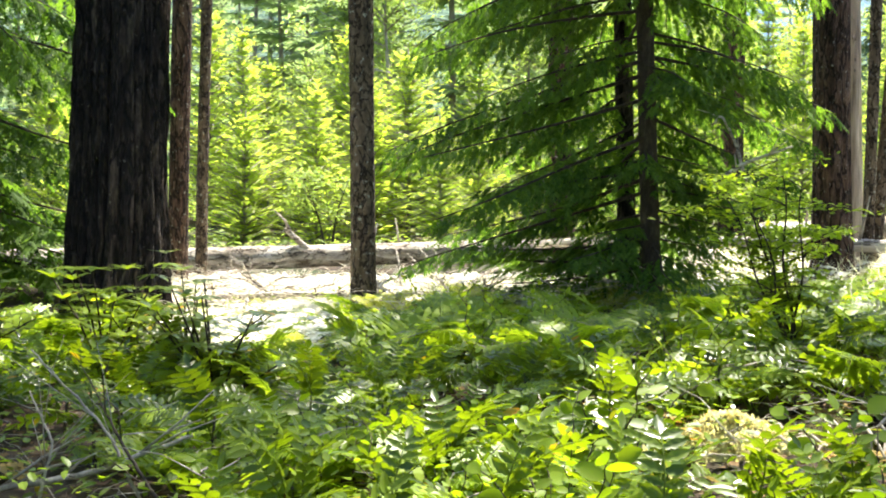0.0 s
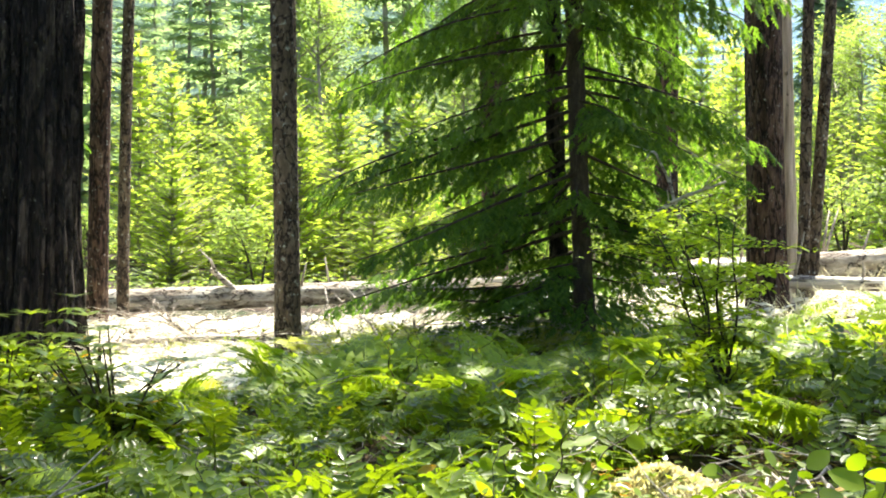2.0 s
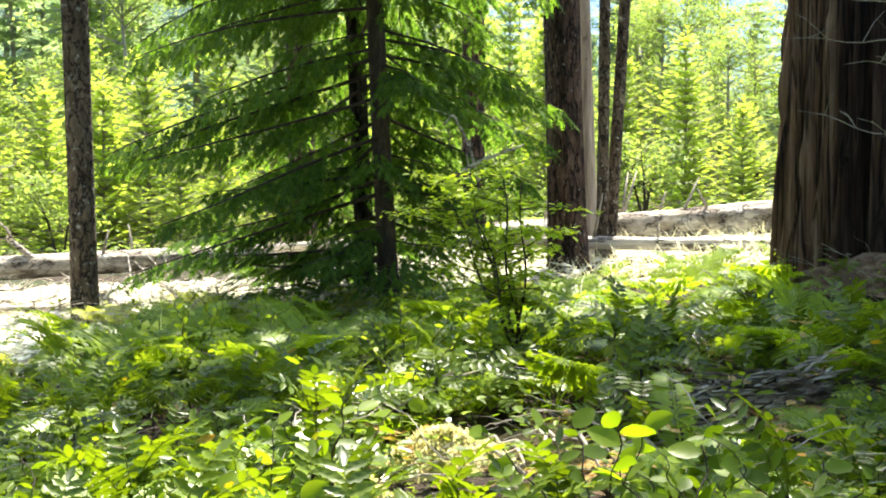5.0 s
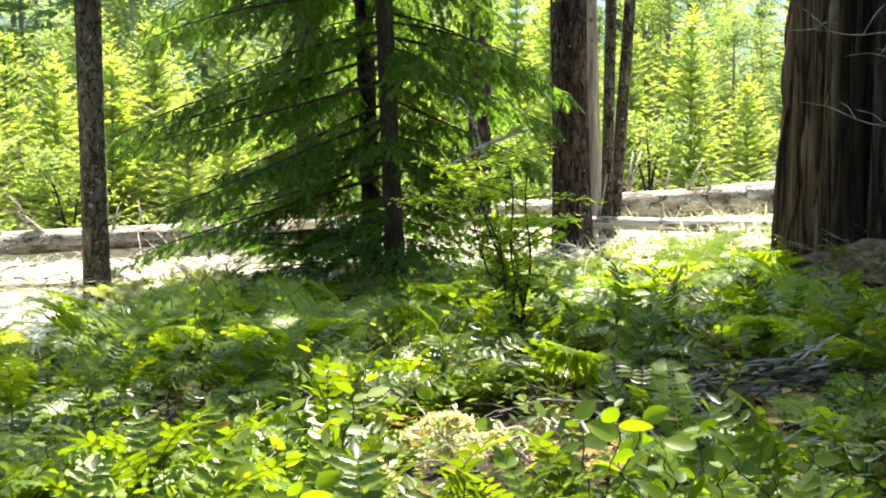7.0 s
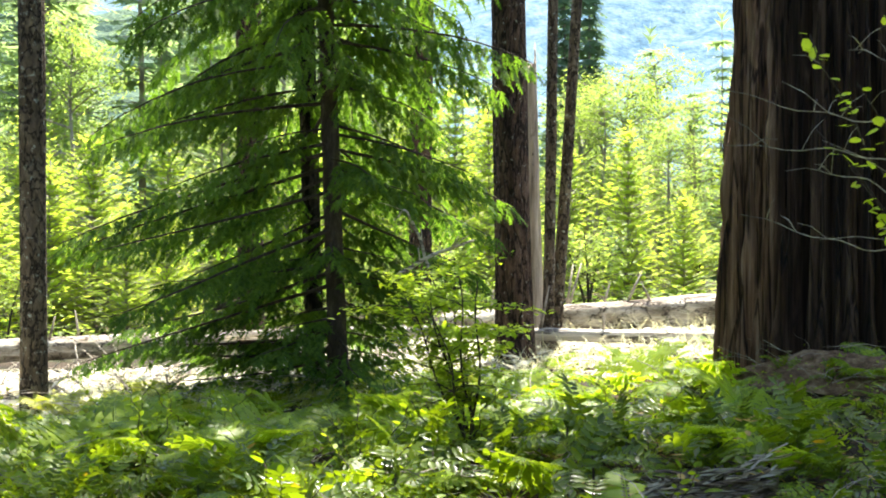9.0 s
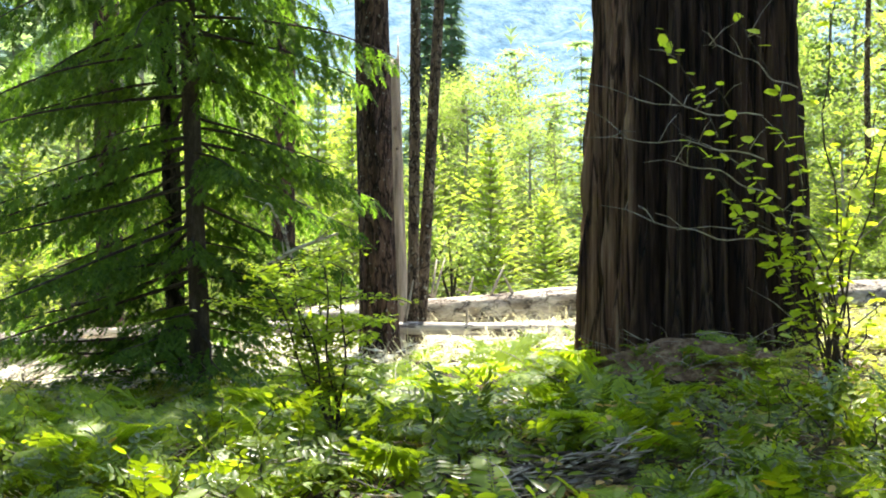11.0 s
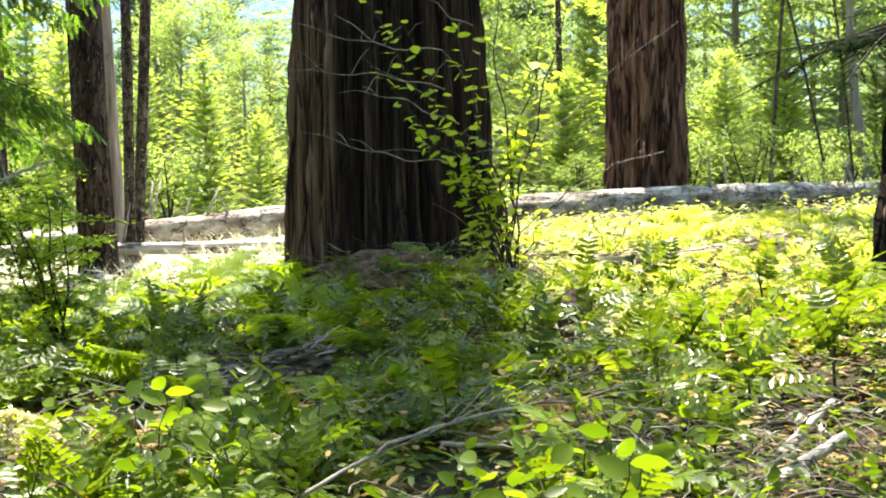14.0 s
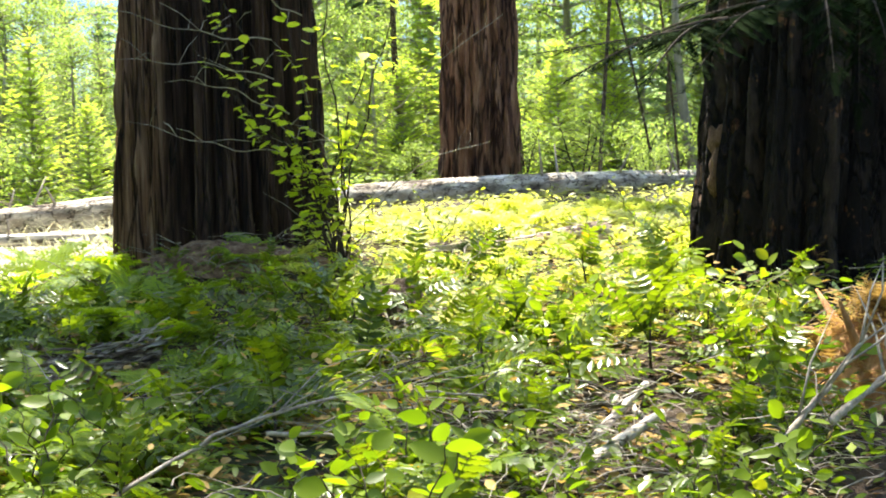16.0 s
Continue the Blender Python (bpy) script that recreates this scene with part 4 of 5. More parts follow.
for az, r, rad, lean, sd in ((36.6, 22, 0.065, -0.03, 41), (42.3, 19, 0.036, -0.12, 42), (45.6, 18.5, 0.03, 0.02, 43), (47.9, 19, 0.02, -0.36, 44), (48.6, 19.5, 0.02, -0.14, 45)):
    big_tree("slender_tree", *polar(az, r), "thin young trunk among sunlit saplings",
             trunk_mesh("slender_trunk", M["bark_grey"], 9, rad, 0.015, (lean, 0), 0.1, 0.3, 0.06, 8, 20, 40, sd, bend=0.14), (R(sd), 3.4, 9, 1.3, 18, 0.6), "young")


# ---- undergrowth ----
def pinna_shape(teeth, width):
    """One serrated leaflet of a fern, along x."""
    v = [(0, 0, 0)]
    for k in range(teeth):
        a, b = (k + 0.15) / teeth, (k + 0.85) / teeth
        w = width * (1 - 0.85 * (k / teeth))
        v += [(a, 0, 0.0), (b, w, -0.02), (b, -w, -0.02)]
    v.append((1, 0, -0.03))
    f = []
    for k in range(teeth):
        m, p, q = 1 + 3 * k, 2 + 3 * k, 3 + 3 * k
        nxt = 1 + 3 * (k + 1) if k < teeth - 1 else len(v) - 1
        f += [(m, nxt, p), (m, q, nxt)]
    return np.array(v, float), f


PINNA = pinna_shape(4, 0.29)


def frond(rng, length, width, pairs, material, sword=False, rise=1.0, sag=0.6):
    """One fern frond at the origin that rises along +x and arches over."""
    g = Geo()
    t = np.linspace(0, 1, 12)
    path = np.stack([length * 0.8 * t ** 1.15, 0.03 * length * np.sin(3 * t), length * (rise * 0.8 * t - sag * t ** 2.4)], -1)
    tube(g, path[::2], np.linspace(0.006, 0.002, 6), 3, False)
    s = np.linspace(0.12 if sword else 0.3, 0.985, pairs)
    pos = np.stack([np.interp(s, t, path[:, i]) for i in range(3)], -1)
    way = unit(np.stack([np.interp(s, t, np.gradient(path[:, i], t)) for i in range(3)], -1))
    side = unit(np.cross(way, (0, 0, 1.0)))
    prof = (np.sin(np.pi * np.clip(s * 0.93 + 0.05, 0, 1)) ** 0.6) if sword else (1.02 - s) / 0.72
    up = np.cross(side, way)
    for sgn in (1, -1):
        along = side * sgn + way * 0.45 + np.array([[rng.uniform(-.15, .15), rng.uniform(-.15, .15), rng.uniform(-0.3, 0.05)] for _ in s])
        g.spread(*(LANCE if sword else PINNA), frames(along, up + 1e-3), pos, width * prof * np.array([rng.uniform(0.85, 1.12) for _ in s]) + 0.012)
    return g.mesh("frond", material)


def fern_kind(name, label, group, seed, fronds, length, width, pairs, material, sword=False, rise=1.1, sag=0.6):
    rng = R(seed)
    root = thing(name, 0, 0, 0, label, "fern", group)
    meshes = [frond(rng, length * rng.uniform(0.8, 1.15), width * rng.uniform(0.85, 1.1), pairs, material, sword, rise * rng.uniform(0.8, 1.15), sag * rng.uniform(0.8, 1.2)) for _ in range(3)]
    for k in range(fronds):
        p = part("frond", meshes[k % 3], root)
        p.matrix_basis = pose(0, 0, 0, rng.uniform(-14, 14), rng.uniform(-12, 18), 360 * k / fronds + rng.uniform(-25, 25))
        z = rng.uniform(0.75, 1.1)
        p.scale = (z, z, z)
    return root


def salal(seed, stems, height, leaf, label, group, material="salal", single=False, name="salal_shrub", shape=SALAL, gap=0.036):
    """A low evergreen shrub: arching zigzag stems with leaves set alternately along them."""
    rng = R(seed)
    root = thing(name, 0, 0, 0, label, "shrub", group)
    green = Geo()
    one = Geo()
    one.add(*shape)
    leaf_me = one.mesh("leaf", M[material], True) if single else None
    for k in range(stems):
        a = 6.283 * k / stems + rng.uniform(-0.6, 0.6)
        h, out = height * rng.uniform(0.65, 1.15), height * rng.uniform(0.25, 0.75)
        t = np.linspace(0, 1, 14)
        path = np.stack([out * t ** 1.3 * math.cos(a) + 0.012 * np.sin(20 * t), out * t ** 1.3 * math.sin(a) + 0.012 * np.cos(17 * t), h * t ** 0.85 * (1.12 - 0.12 * t) - 0.03], -1)
        w = Geo()
        tube(w, path, np.linspace(0.0035, 0.0015, 14), 4, False)
        part("stem", w.mesh("stem", M["bark_thin"], True), root)
        n = max(3, int(h / gap * 0.8))
        u = np.array([0.22 + 0.78 * (i + rng.uniform(-.3, .3)) / (n - 1) for i in range(n)]).clip(0.1, 1)
        pos = np.stack([np.interp(u, t, path[:, i]) for i in range(3)], -1)
        tang = unit(np.stack([np.interp(u, t, np.gradient(path[:, i], t)) for i in range(3)], -1))
        side = unit(np.cross(tang, (0, 0, 1.0)))
        sgn = np.array([1 if i % 2 else -1 for i in range(n)])[:, None]
        along = side * sgn + tang * 0.5 + np.array([[rng.uniform(-.6, .6), rng.uniform(-.6, .6), rng.uniform(-.5, .6)] for _ in range(n)])
        up = np.array([[rng.uniform(-1.5, 1.5), rng.uniform(-1.5, 1.5), 1] for _ in range(n)])
        size = leaf * np.array([rng.uniform(0.6, 1.2) for _ in range(n)])
        turns = frames(along, up)
        if single:
            for q in range(n):
                p = part("leaf", leaf_me, root)
                p.matrix_basis = Matrix.Translation(pos[q]) @ Matrix(turns[q].tolist()).to_4x4() @ Matrix.Diagonal((size[q], size[q], size[q], 1))
        else:
            green.spread(*shape, turns, pos, np.stack([size, size, size], -1))
    if not single:
        part("leaves", green.mesh("leaves", M[material], True), root, kind="stuff")
    return root


def holly_grape(seed, leaves, length, label, group):
    """A low shrub of long glossy leaves, each with paired leaflets."""
    rng = R(seed)
    root = thing("oregon_grape", 0, 0, 0, label, "shrub", group)
    w = Geo()
    tube(w, [(0, 0, -0.03), (0.01, 0, 0.12), (0.015, 0.01, 0.24)], [0.007, 0.006, 0.004], 6)
    part("stem", w.mesh("stem", M["bark_thin"], True), root)
    metas = []
    for k in range(3):
        g = Geo()
        t = np.linspace(0, 1, 9)
        path = np.stack([length * 0.85 * t, 0 * t, length * (0.75 * t - 0.55 * t ** 2)], -1)
        tube(g, path, np.linspace(0.0035, 0.001, 9), 4, False)
        s = np.linspace(0.16, 0.95, 8)
        pos = np.stack([np.interp(s, t, path[:, i]) for i in range(3)], -1)
        way = unit(np.stack([np.interp(s, t, np.gradient(path[:, i], t)) for i in range(3)], -1))
        side = unit(np.cross(way, (0, 0, 1.0)))
        for sgn in (1, -1):
            along = sgn * side + 0.35 * way + np.array([[rng.uniform(-.12, .12), rng.uniform(-.12, .12), rng.uniform(-.15, .2)] for _ in s])
            g.spread(*HOLLY, frames(along, np.cross(side, way)), pos, length * np.array([rng.uniform(0.17, 0.25) for _ in s]))
        g.spread(*HOLLY, frames(way[-1:], np.array([[0, 0, 1.0]])), path[-1:], np.array([length * 0.22]))
        metas.append(g.mesh("leaf", M["grape"], True))
    for k in range(leaves):
        p = part("leaf", metas[k % 3], root)
        p.matrix_basis = pose(0.01, 0, rng.uniform(0.08, 0.24), rng.uniform(-38, 38), rng.uniform(-60, 22), 360 * k / leaves + rng.uniform(-25, 25))
    return root


TRUNKS = [(-2.74, 10.65, 0.5), (-0.77, 10.97, 0.25), (1.6, 10.88, 0.25), (3.42, 12.13, 0.35), (4.85, 8.8, 1.05), (10.95, 13.0, 0.7), (5.98, 4.11, 0.75), (3.75, 12.7, 0.3)]


# the sunny hollow where the clearing reaches in between the trees
HOLLOW = [(-1.9, 9.2, 0.55), (-1.35, 9.2, 0.55), (-1.9, 10.2, 0.75), (-1.25, 10.2, 0.65), (-1.5, 8.55, 0.4)]


def in_hollow(x, y):
    return any((x - a) ** 2 + (y - b) ** 2 < c * c for a, b, c in HOLLOW)


def strew(sources, n, zones, size0, size1, rng, gap, sink=0.02, avoid=()):
    """Copies over sectors of the plan (az0, az1, r0, r1, share), kept apart from one another and from trunks."""
    total, spots, done = sum(z[4] for z in zones), [], 0
    for az0, az1, r0, r1, share, *grow in zones:
        want, tries = round(n * share / total), 0
        while want > 0 and tries < 4000:
            tries += 1
            az, r = rng.uniform(az0, az1), math.sqrt(rng.uniform(r0 * r0, r1 * r1))
            x, y = polar(az, r)
            if any((x - a) ** 2 + (y - b) ** 2 < c * c for a, b, c in TRUNKS) or any((x - a) ** 2 + (y - b) ** 2 < gap * gap for a, b in spots) or any((x - a) ** 2 + (y - b) ** 2 < c * c for a, b, c in avoid):
                continue
            spots.append((x, y))
            m = pose(x, y, ground_z(x, y) - sink, rng.uniform(-6, 6), rng.uniform(-6, 6), rng.uniform(0, 360))
            if done < len(sources):
                o = sources[done]
                o.matrix_basis = m
            else:
                source = sources[rng.randrange(len(sources))]
                o = None if in_hollow(x, y) else copy_thing(source, m)
            s = rng.uniform(size0, size1) * (grow[0] if grow else 1)
            if o:
                o.scale = (s, s, s)
            done += 1
            want -= 1


def undergrowth():
    rng = R(51)
    # open spots before low wood and moss
    hump = [(1.04, 5.0, 0.34), (1.42, 5.15, 0.36), (1.3, 4.7, 0.3), (1.1, 4.25, 0.25), (0.7, 4.75, 0.22), (0.88, 4.4, 0.36), (0.7, 3.8, 0.25), (0.6, 4.2, 0.2), (2.4, 5.6, 0.36), (2.0, 5.6, 0.25), (2.3, 5.2, 0.2), (4.0, 5.2, 0.35), (3.7, 4.75, 0.3),
            (3.6, 3.25, 0.42), (3.2, 2.85, 0.42), (2.9, 3.75, 0.3), (3.3, 2.75, 0.35), (4.1, 3.55, 0.3), (4.7, 2.8, 0.35), (4.3, 2.45, 0.35), (-1.25, 4.5, 0.5), (-1.7, 4.9, 0.45), (-0.95, 4.1, 0.35), (-1.35, 3.8, 0.35), (-1.75, 5.6, 0.35), (1.75, 3.35, 0.28), (2.05, 3.35, 0.28), (2.45, 3.35, 0.33), (2.75, 3.15, 0.33), (1.65, 2.9, 0.25), (2.1, 2.9, 0.28), (2.4, 2.85, 0.25), (2.6, 2.4, 0.3), (2.9, 2.5, 0.3), (3.25, 2.7, 0.3), (2.3, 2.1, 0.3), (3.9, 2.2, 0.3), (3.55, 2.0, 0.28), (3.2, 1.85, 0.25)]
    bracken = [fern_kind("bracken_fern", "light green bracken fern with arching fronds", "bracken ferns", 400 + k, 6, 0.6, 0.23, 16, M["fern"], False, 1.25, 0.6) for k in range(4)]
    strew(bracken, 168, [(-4, 26, 6.2, 9.6, 3.2), (-20, -4, 7.0, 9.8, 1.0), (-16, 30, 3.8, 6.2, 2.2, 0.75), (6, 25, 9.4, 12.0, 1.4, 0.6), (-9, 8, 8.8, 10.6, 1.1, 0.6), (30, 50, 4.2, 6.2, 0.6, 0.7)], 0.7, 1.12, rng, 0.26, avoid=hump)
    # more bracken, its sunlit look carried by the paler frond colour
    sunny = [fern_kind("lady_fern", "bracken fern with full sun painted in as pale yellow-green", "sunlit lady ferns", 405 + k, 6, 0.55, 0.21, 16, M["fern_sun"], False, 1.2, 0.6) for k in range(3)]
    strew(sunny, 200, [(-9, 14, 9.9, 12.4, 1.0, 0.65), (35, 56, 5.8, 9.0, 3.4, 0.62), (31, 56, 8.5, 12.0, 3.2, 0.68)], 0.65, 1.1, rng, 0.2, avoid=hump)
    strew([copy_thing(bracken[0], pose(0, 0, 0))], 18, [(75, 325, 2.4, 7.5, 1)], 0.8, 1.3, rng, 0.6)
    dead = [fern_kind("dead_fern", "brown withered fern among green ones", "withered ferns", 415, 5, 0.55, 0.2, 13, M["dry"], False, 0.8, 0.7)]
    strew(dead, 56, [(-20, 56, 4.0, 8.5, 1), (15, 56, 3.2, 7.0, 1.4)], 0.45, 0.9, rng, 0.45)
    sword = [fern_kind("sword_fern", "dark green sword fern with narrow upright fronds", "sword ferns", 420 + k, 7, 0.55, 0.085, 26, M["fern"], True, 1.1, 0.5) for k in range(2)]
    strew(sword, 62, [(-20, 52, 3.6, 8.5, 1), (-20, 50, 3.2, 5.4, 1.1)], 0.6, 1.05, rng, 0.4, avoid=hump)
    sal = [salal(440 + k, 5, 0.42, 0.07, "glossy green salal shrub with oval leaves", "salal shrubs") for k in range(6)]
    strew(sal, 48, [(-21, 30, 3.3, 5.2, 1.5), (34, 60, 2.5, 4.6, 1.2), (-21, 40, 5.2, 8.0, 0.6, 0.75), (44, 60, 4.4, 5.8, 0.7)], 0.7, 1.25, rng, 0.24, avoid=hump)
    near = [salal(460 + k, 3, 0.42, 0.054, "salal shrub with broad shiny sunlit leaves", "salal shrubs", single=True) for k in range(2)]
    strew(near, 4, [(-6, 22, 3.2, 4.0, 1.0), (34, 52, 2.9, 3.9, 1.0)], 0.85, 1.15, rng, 0.4, avoid=hump)
    for x, y, s, a in ((0.1, 4.25, 1.0, 20), (-0.12, 4.05, 1.1, 140), (0.35, 4.1, 0.9, 250), (3.05, 3.3, 1.0, 80), (2.75, 3.2, 0.9, 200)):
        c = copy_thing(near[0 if a < 150 else 1], pose(x, y, ground_z(x, y) - 0.03, 0, 0, a))
        c.scale = (s, s, s)
    patch = R(62)
    for k in range(16):
        x, y = patch.uniform(2.3, 3.6), patch.uniform(1.7, 3.1)
        c = copy_thing(sal[k % 6], pose(x, y, ground_z(x, y) - 0.03, 0, 0, patch.uniform(0, 360)))
        z = patch.uniform(0.4, 0.75)
        c.scale = (z, z, z)
    grape = [holly_grape(470 + k, 6, 0.3, "low Oregon grape with glossy paired leaflets", "Oregon grape shrubs") for k in range(4)]
    strew(grape, 138, [(12, 30, 4.3, 6.0, 0.7, 0.6), (-21, 4, 3.4, 7.0, 2.2), (4, 40, 3.2, 6.6, 2.0), (38, 58, 2.8, 5.6, 0.9), (10, 56, 6.0, 8.0, 0.8)], 0.7, 1.15, rng, 0.26, avoid=hump[:7] + hump[8:11] + hump[15:])
    low = [salal(480 + k, 4, 0.36, 0.035, "low huckleberry bush with small light leaves", "huckleberry bushes", "huckle", name="huckleberry_bush", shape=OVAL, gap=0.018) for k in range(3)]
    strew(low, 40, [(-21, 20, 5.0, 9.0, 1.4), (20, 36, 5.0, 9.5, 1.0), (36, 58, 5.0, 9.5, 0.6)], 0.8, 1.5, rng, 0.3, avoid=hump)
    # sun-tinted ferns brighten this band by their colour
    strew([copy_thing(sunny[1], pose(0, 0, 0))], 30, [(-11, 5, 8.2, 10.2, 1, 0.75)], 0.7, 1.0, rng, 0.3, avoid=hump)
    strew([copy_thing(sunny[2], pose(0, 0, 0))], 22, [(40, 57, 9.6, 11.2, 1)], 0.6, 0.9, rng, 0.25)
    # lit growth beside the hemlock, at the edge of the clearing
    edge = R(59)
    for k in range(26):
        x, y = (edge.uniform(-0.75, 0.5), edge.uniform(10.1, 12.0)) if k < 16 else (edge.uniform(-3.2, 0.0), edge.uniform(9.3, 10.2))
        turn = edge.uniform(0, 360)
        z = edge.uniform(0.6, 0.95) if k < 16 else edge.uniform(0.4, 0.65)
        if not in_hollow(x, y):
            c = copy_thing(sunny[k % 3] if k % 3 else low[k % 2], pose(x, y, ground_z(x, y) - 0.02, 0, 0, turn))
            c.scale = (z, z, z)
    # the foot of the old cedar
    foot = R(57)
    for k in range(16):
        a, r = radians(foot.uniform(170, 325)), foot.uniform(0.98, 1.5)
        x, y = 4.85 + r * math.cos(a), 8.8 + r * math.sin(a)
        kind = (bracken[k % 4], low[k % 3], sword[k % 2], grape[k % 4], low[(k + 1) % 3])[k % 5]
        z = foot.uniform(0.4, 0.7)
        c = copy_thing(kind, pose(x, y, ground_z(x, y) - 0.02, foot.uniform(-8, 8), foot.uniform(-8, 8), foot.uniform(0, 360)))
        c.scale = (z, z, z)


undergrowth()


def carpet():
    """The low cover between the plants: small leaves, fallen needles and leaves, dry grass, twigs."""
    rng = R(61)

    def cover(n, az0, az1, r0, r1, shape, size, lift, tilt, material, name, label, category):
        a = np.radians(np.array([rng.uniform(az0, az1) for _ in range(n)]))
        d = np.sqrt(np.array([rng.uniform(r0 * r0, r1 * r1) for _ in range(n)]))
        x, y = d * np.sin(a), d * np.cos(a)
        z = np.array([ground_z(p, q) for p, q in zip(x, y)]) + np.array([rng.uniform(0.005, lift) for _ in range(n)])
        q = np.array([rng.uniform(0, 6.283) for _ in range(n)])
        way = np.stack([np.cos(q), np.sin(q), np.array([rng.uniform(-0.2, tilt) for _ in range(n)])], -1)
        up = np.array([[rng.uniform(-.5, .5), rng.uniform(-.5, .5), 1] for _ in range(n)])
        g = Geo()
        g.spread(*shape, frames(way, up), np.stack([x, y, z], -1), size * np.array([rng.uniform(0.5, 1.3) for _ in range(n)]))
        solid(name, g.mesh(name, material), label, category, "stuff")

    cover(5500, -24, 62, 2.3, 11.5, DIAMOND, 0.05, 0.2, 0.6, M["huckle"], "ground_cover", "low carpet of small light leaves", "ground cover")
    cover(3500, -24, 62, 2.3, 9.5, LANCE, 0.075, 0.2, 0.5, M["salal"], "ground_cover", "low carpet of small green leaves", "ground cover")
    cover(2600, -24, 62, 2.3, 5.6, LANCE, 0.07, 0.12, 0.7, M["grape"], "ground_cover", "low dark green leaves near the ground", "ground cover")
    cover(5200, -24, 62, 2.3, 7.5, OVAL, 0.058, 0.24, 0.5, M["salal"], "ground_cover", "low glossy oval leaves between the shrubs", "ground cover")
    cover(11000, 30, 60, 6.5, 13.2, LANCE, 0.065, 0.16, 0.6, M["fern_sun"], "ground_cover", "slope leaves in the sun-tinted fern colour", "ground cover")
    cover(13000, -24, 62, 2.3, 10.3, DIAMOND, 0.06, 0.03, 0.15, M["litter"], "leaf_litter", "brown fallen leaves and needles", "leaf litter")
    cover(1500, 18, 58, 2.4, 8.0, OVAL, 0.055, 0.26, 0.5, M["dry"], "withered_leaves", "withered brown and yellow leaves among the shrubs", "leaf litter")
    blade = (np.array([[0, .012, 0], [0, -.012, 0], [.55, .01, .04], [.55, -.01, .04], [1, 0, -.02]], float), [(0, 1, 3, 2), (2, 3, 4)])
    cover(9000, -15, 9, 10.4, 14.0, blade, 0.14, 0.05, 1.6, M["grass"], "dry_grass", "pale dry grass in the sunny clearing", "grass")
    cover(6000, 8, 34, 11.0, 16, blade, 0.26, 0.05, 1.6, M["grass"], "dry_grass", "pale dry grass beside the fallen logs", "grass")
    cover(11000, -24, 60, 16.4, 22, OVAL, 0.1, 0.25, 0.5, M["broad"], "clearing_cover", "light green low growth of the clearing", "ground cover")
    cover(9000, 62, 336, 1.2, 13, DIAMOND, 0.07, 0.25, 0.6, M["huckle"], "ground_cover", "low carpet of small leaves in the forest", "ground cover")
    cover(7000, 62, 336, 0.6, 13, DIAMOND, 0.07, 0.03, 0.15, M["litter"], "leaf_litter", "brown fallen leaves in the forest", "leaf litter")
    chip = (np.array([[0, 0, 0], [.4, .16, .05], [1, .04, -.02], [.5, -.15, .02]], float), [(0, 3, 2, 1)])
    cover(12000, -16, 5.5, 9.9, 14.6, chip, 0.17, 0.04, 0.35, M["straw"], "dead_straw", "sun-bleached straw and wood chips in the clearing", "straw")
    cover(3000, 5.5, 34, 10.8, 16.4, chip, 0.17, 0.05, 0.35, M["straw"], "dead_straw", "sun-bleached straw and chips beside the logs", "straw")
    cover(2600, -13.5, -6.0, 8.5, 10.2, chip, 0.15, 0.06, 0.35, M["straw"], "dead_straw", "sun-bleached straw in the hollow before the clearing", "straw")
    stick = Geo()
    tube(stick, [(0, 0, 0), (.22, .05, .03), (.45, .01, .06), (.7, -.09, .02), (1, -.03, -.03)], [0.008, 0.007, 0.006, 0.005, 0.002], 4)
    sv, sf = np.concatenate(stick.v), stick.f
    cover(900, -15, 9, 10.4, 13.8, (sv, sf), 0.4, 0.2, 0.5, M["wood_pale"], "bleached_slash", "bleached broken twigs littering the clearing", "twigs")
    cover(650, 40, 60, 2.3, 4.6, (sv, sf), 0.24, 0.12, 0.4, M["twig"], "fallen_twigs", "heap of dry twigs near the torn stump", "twigs")
    cover(1600, -24, 62, 2.4, 9.5, (sv, sf), 0.3, 0.22, 0.6, M["twig"], "fallen_twigs", "dry grey fallen twigs", "twigs")


carpet()


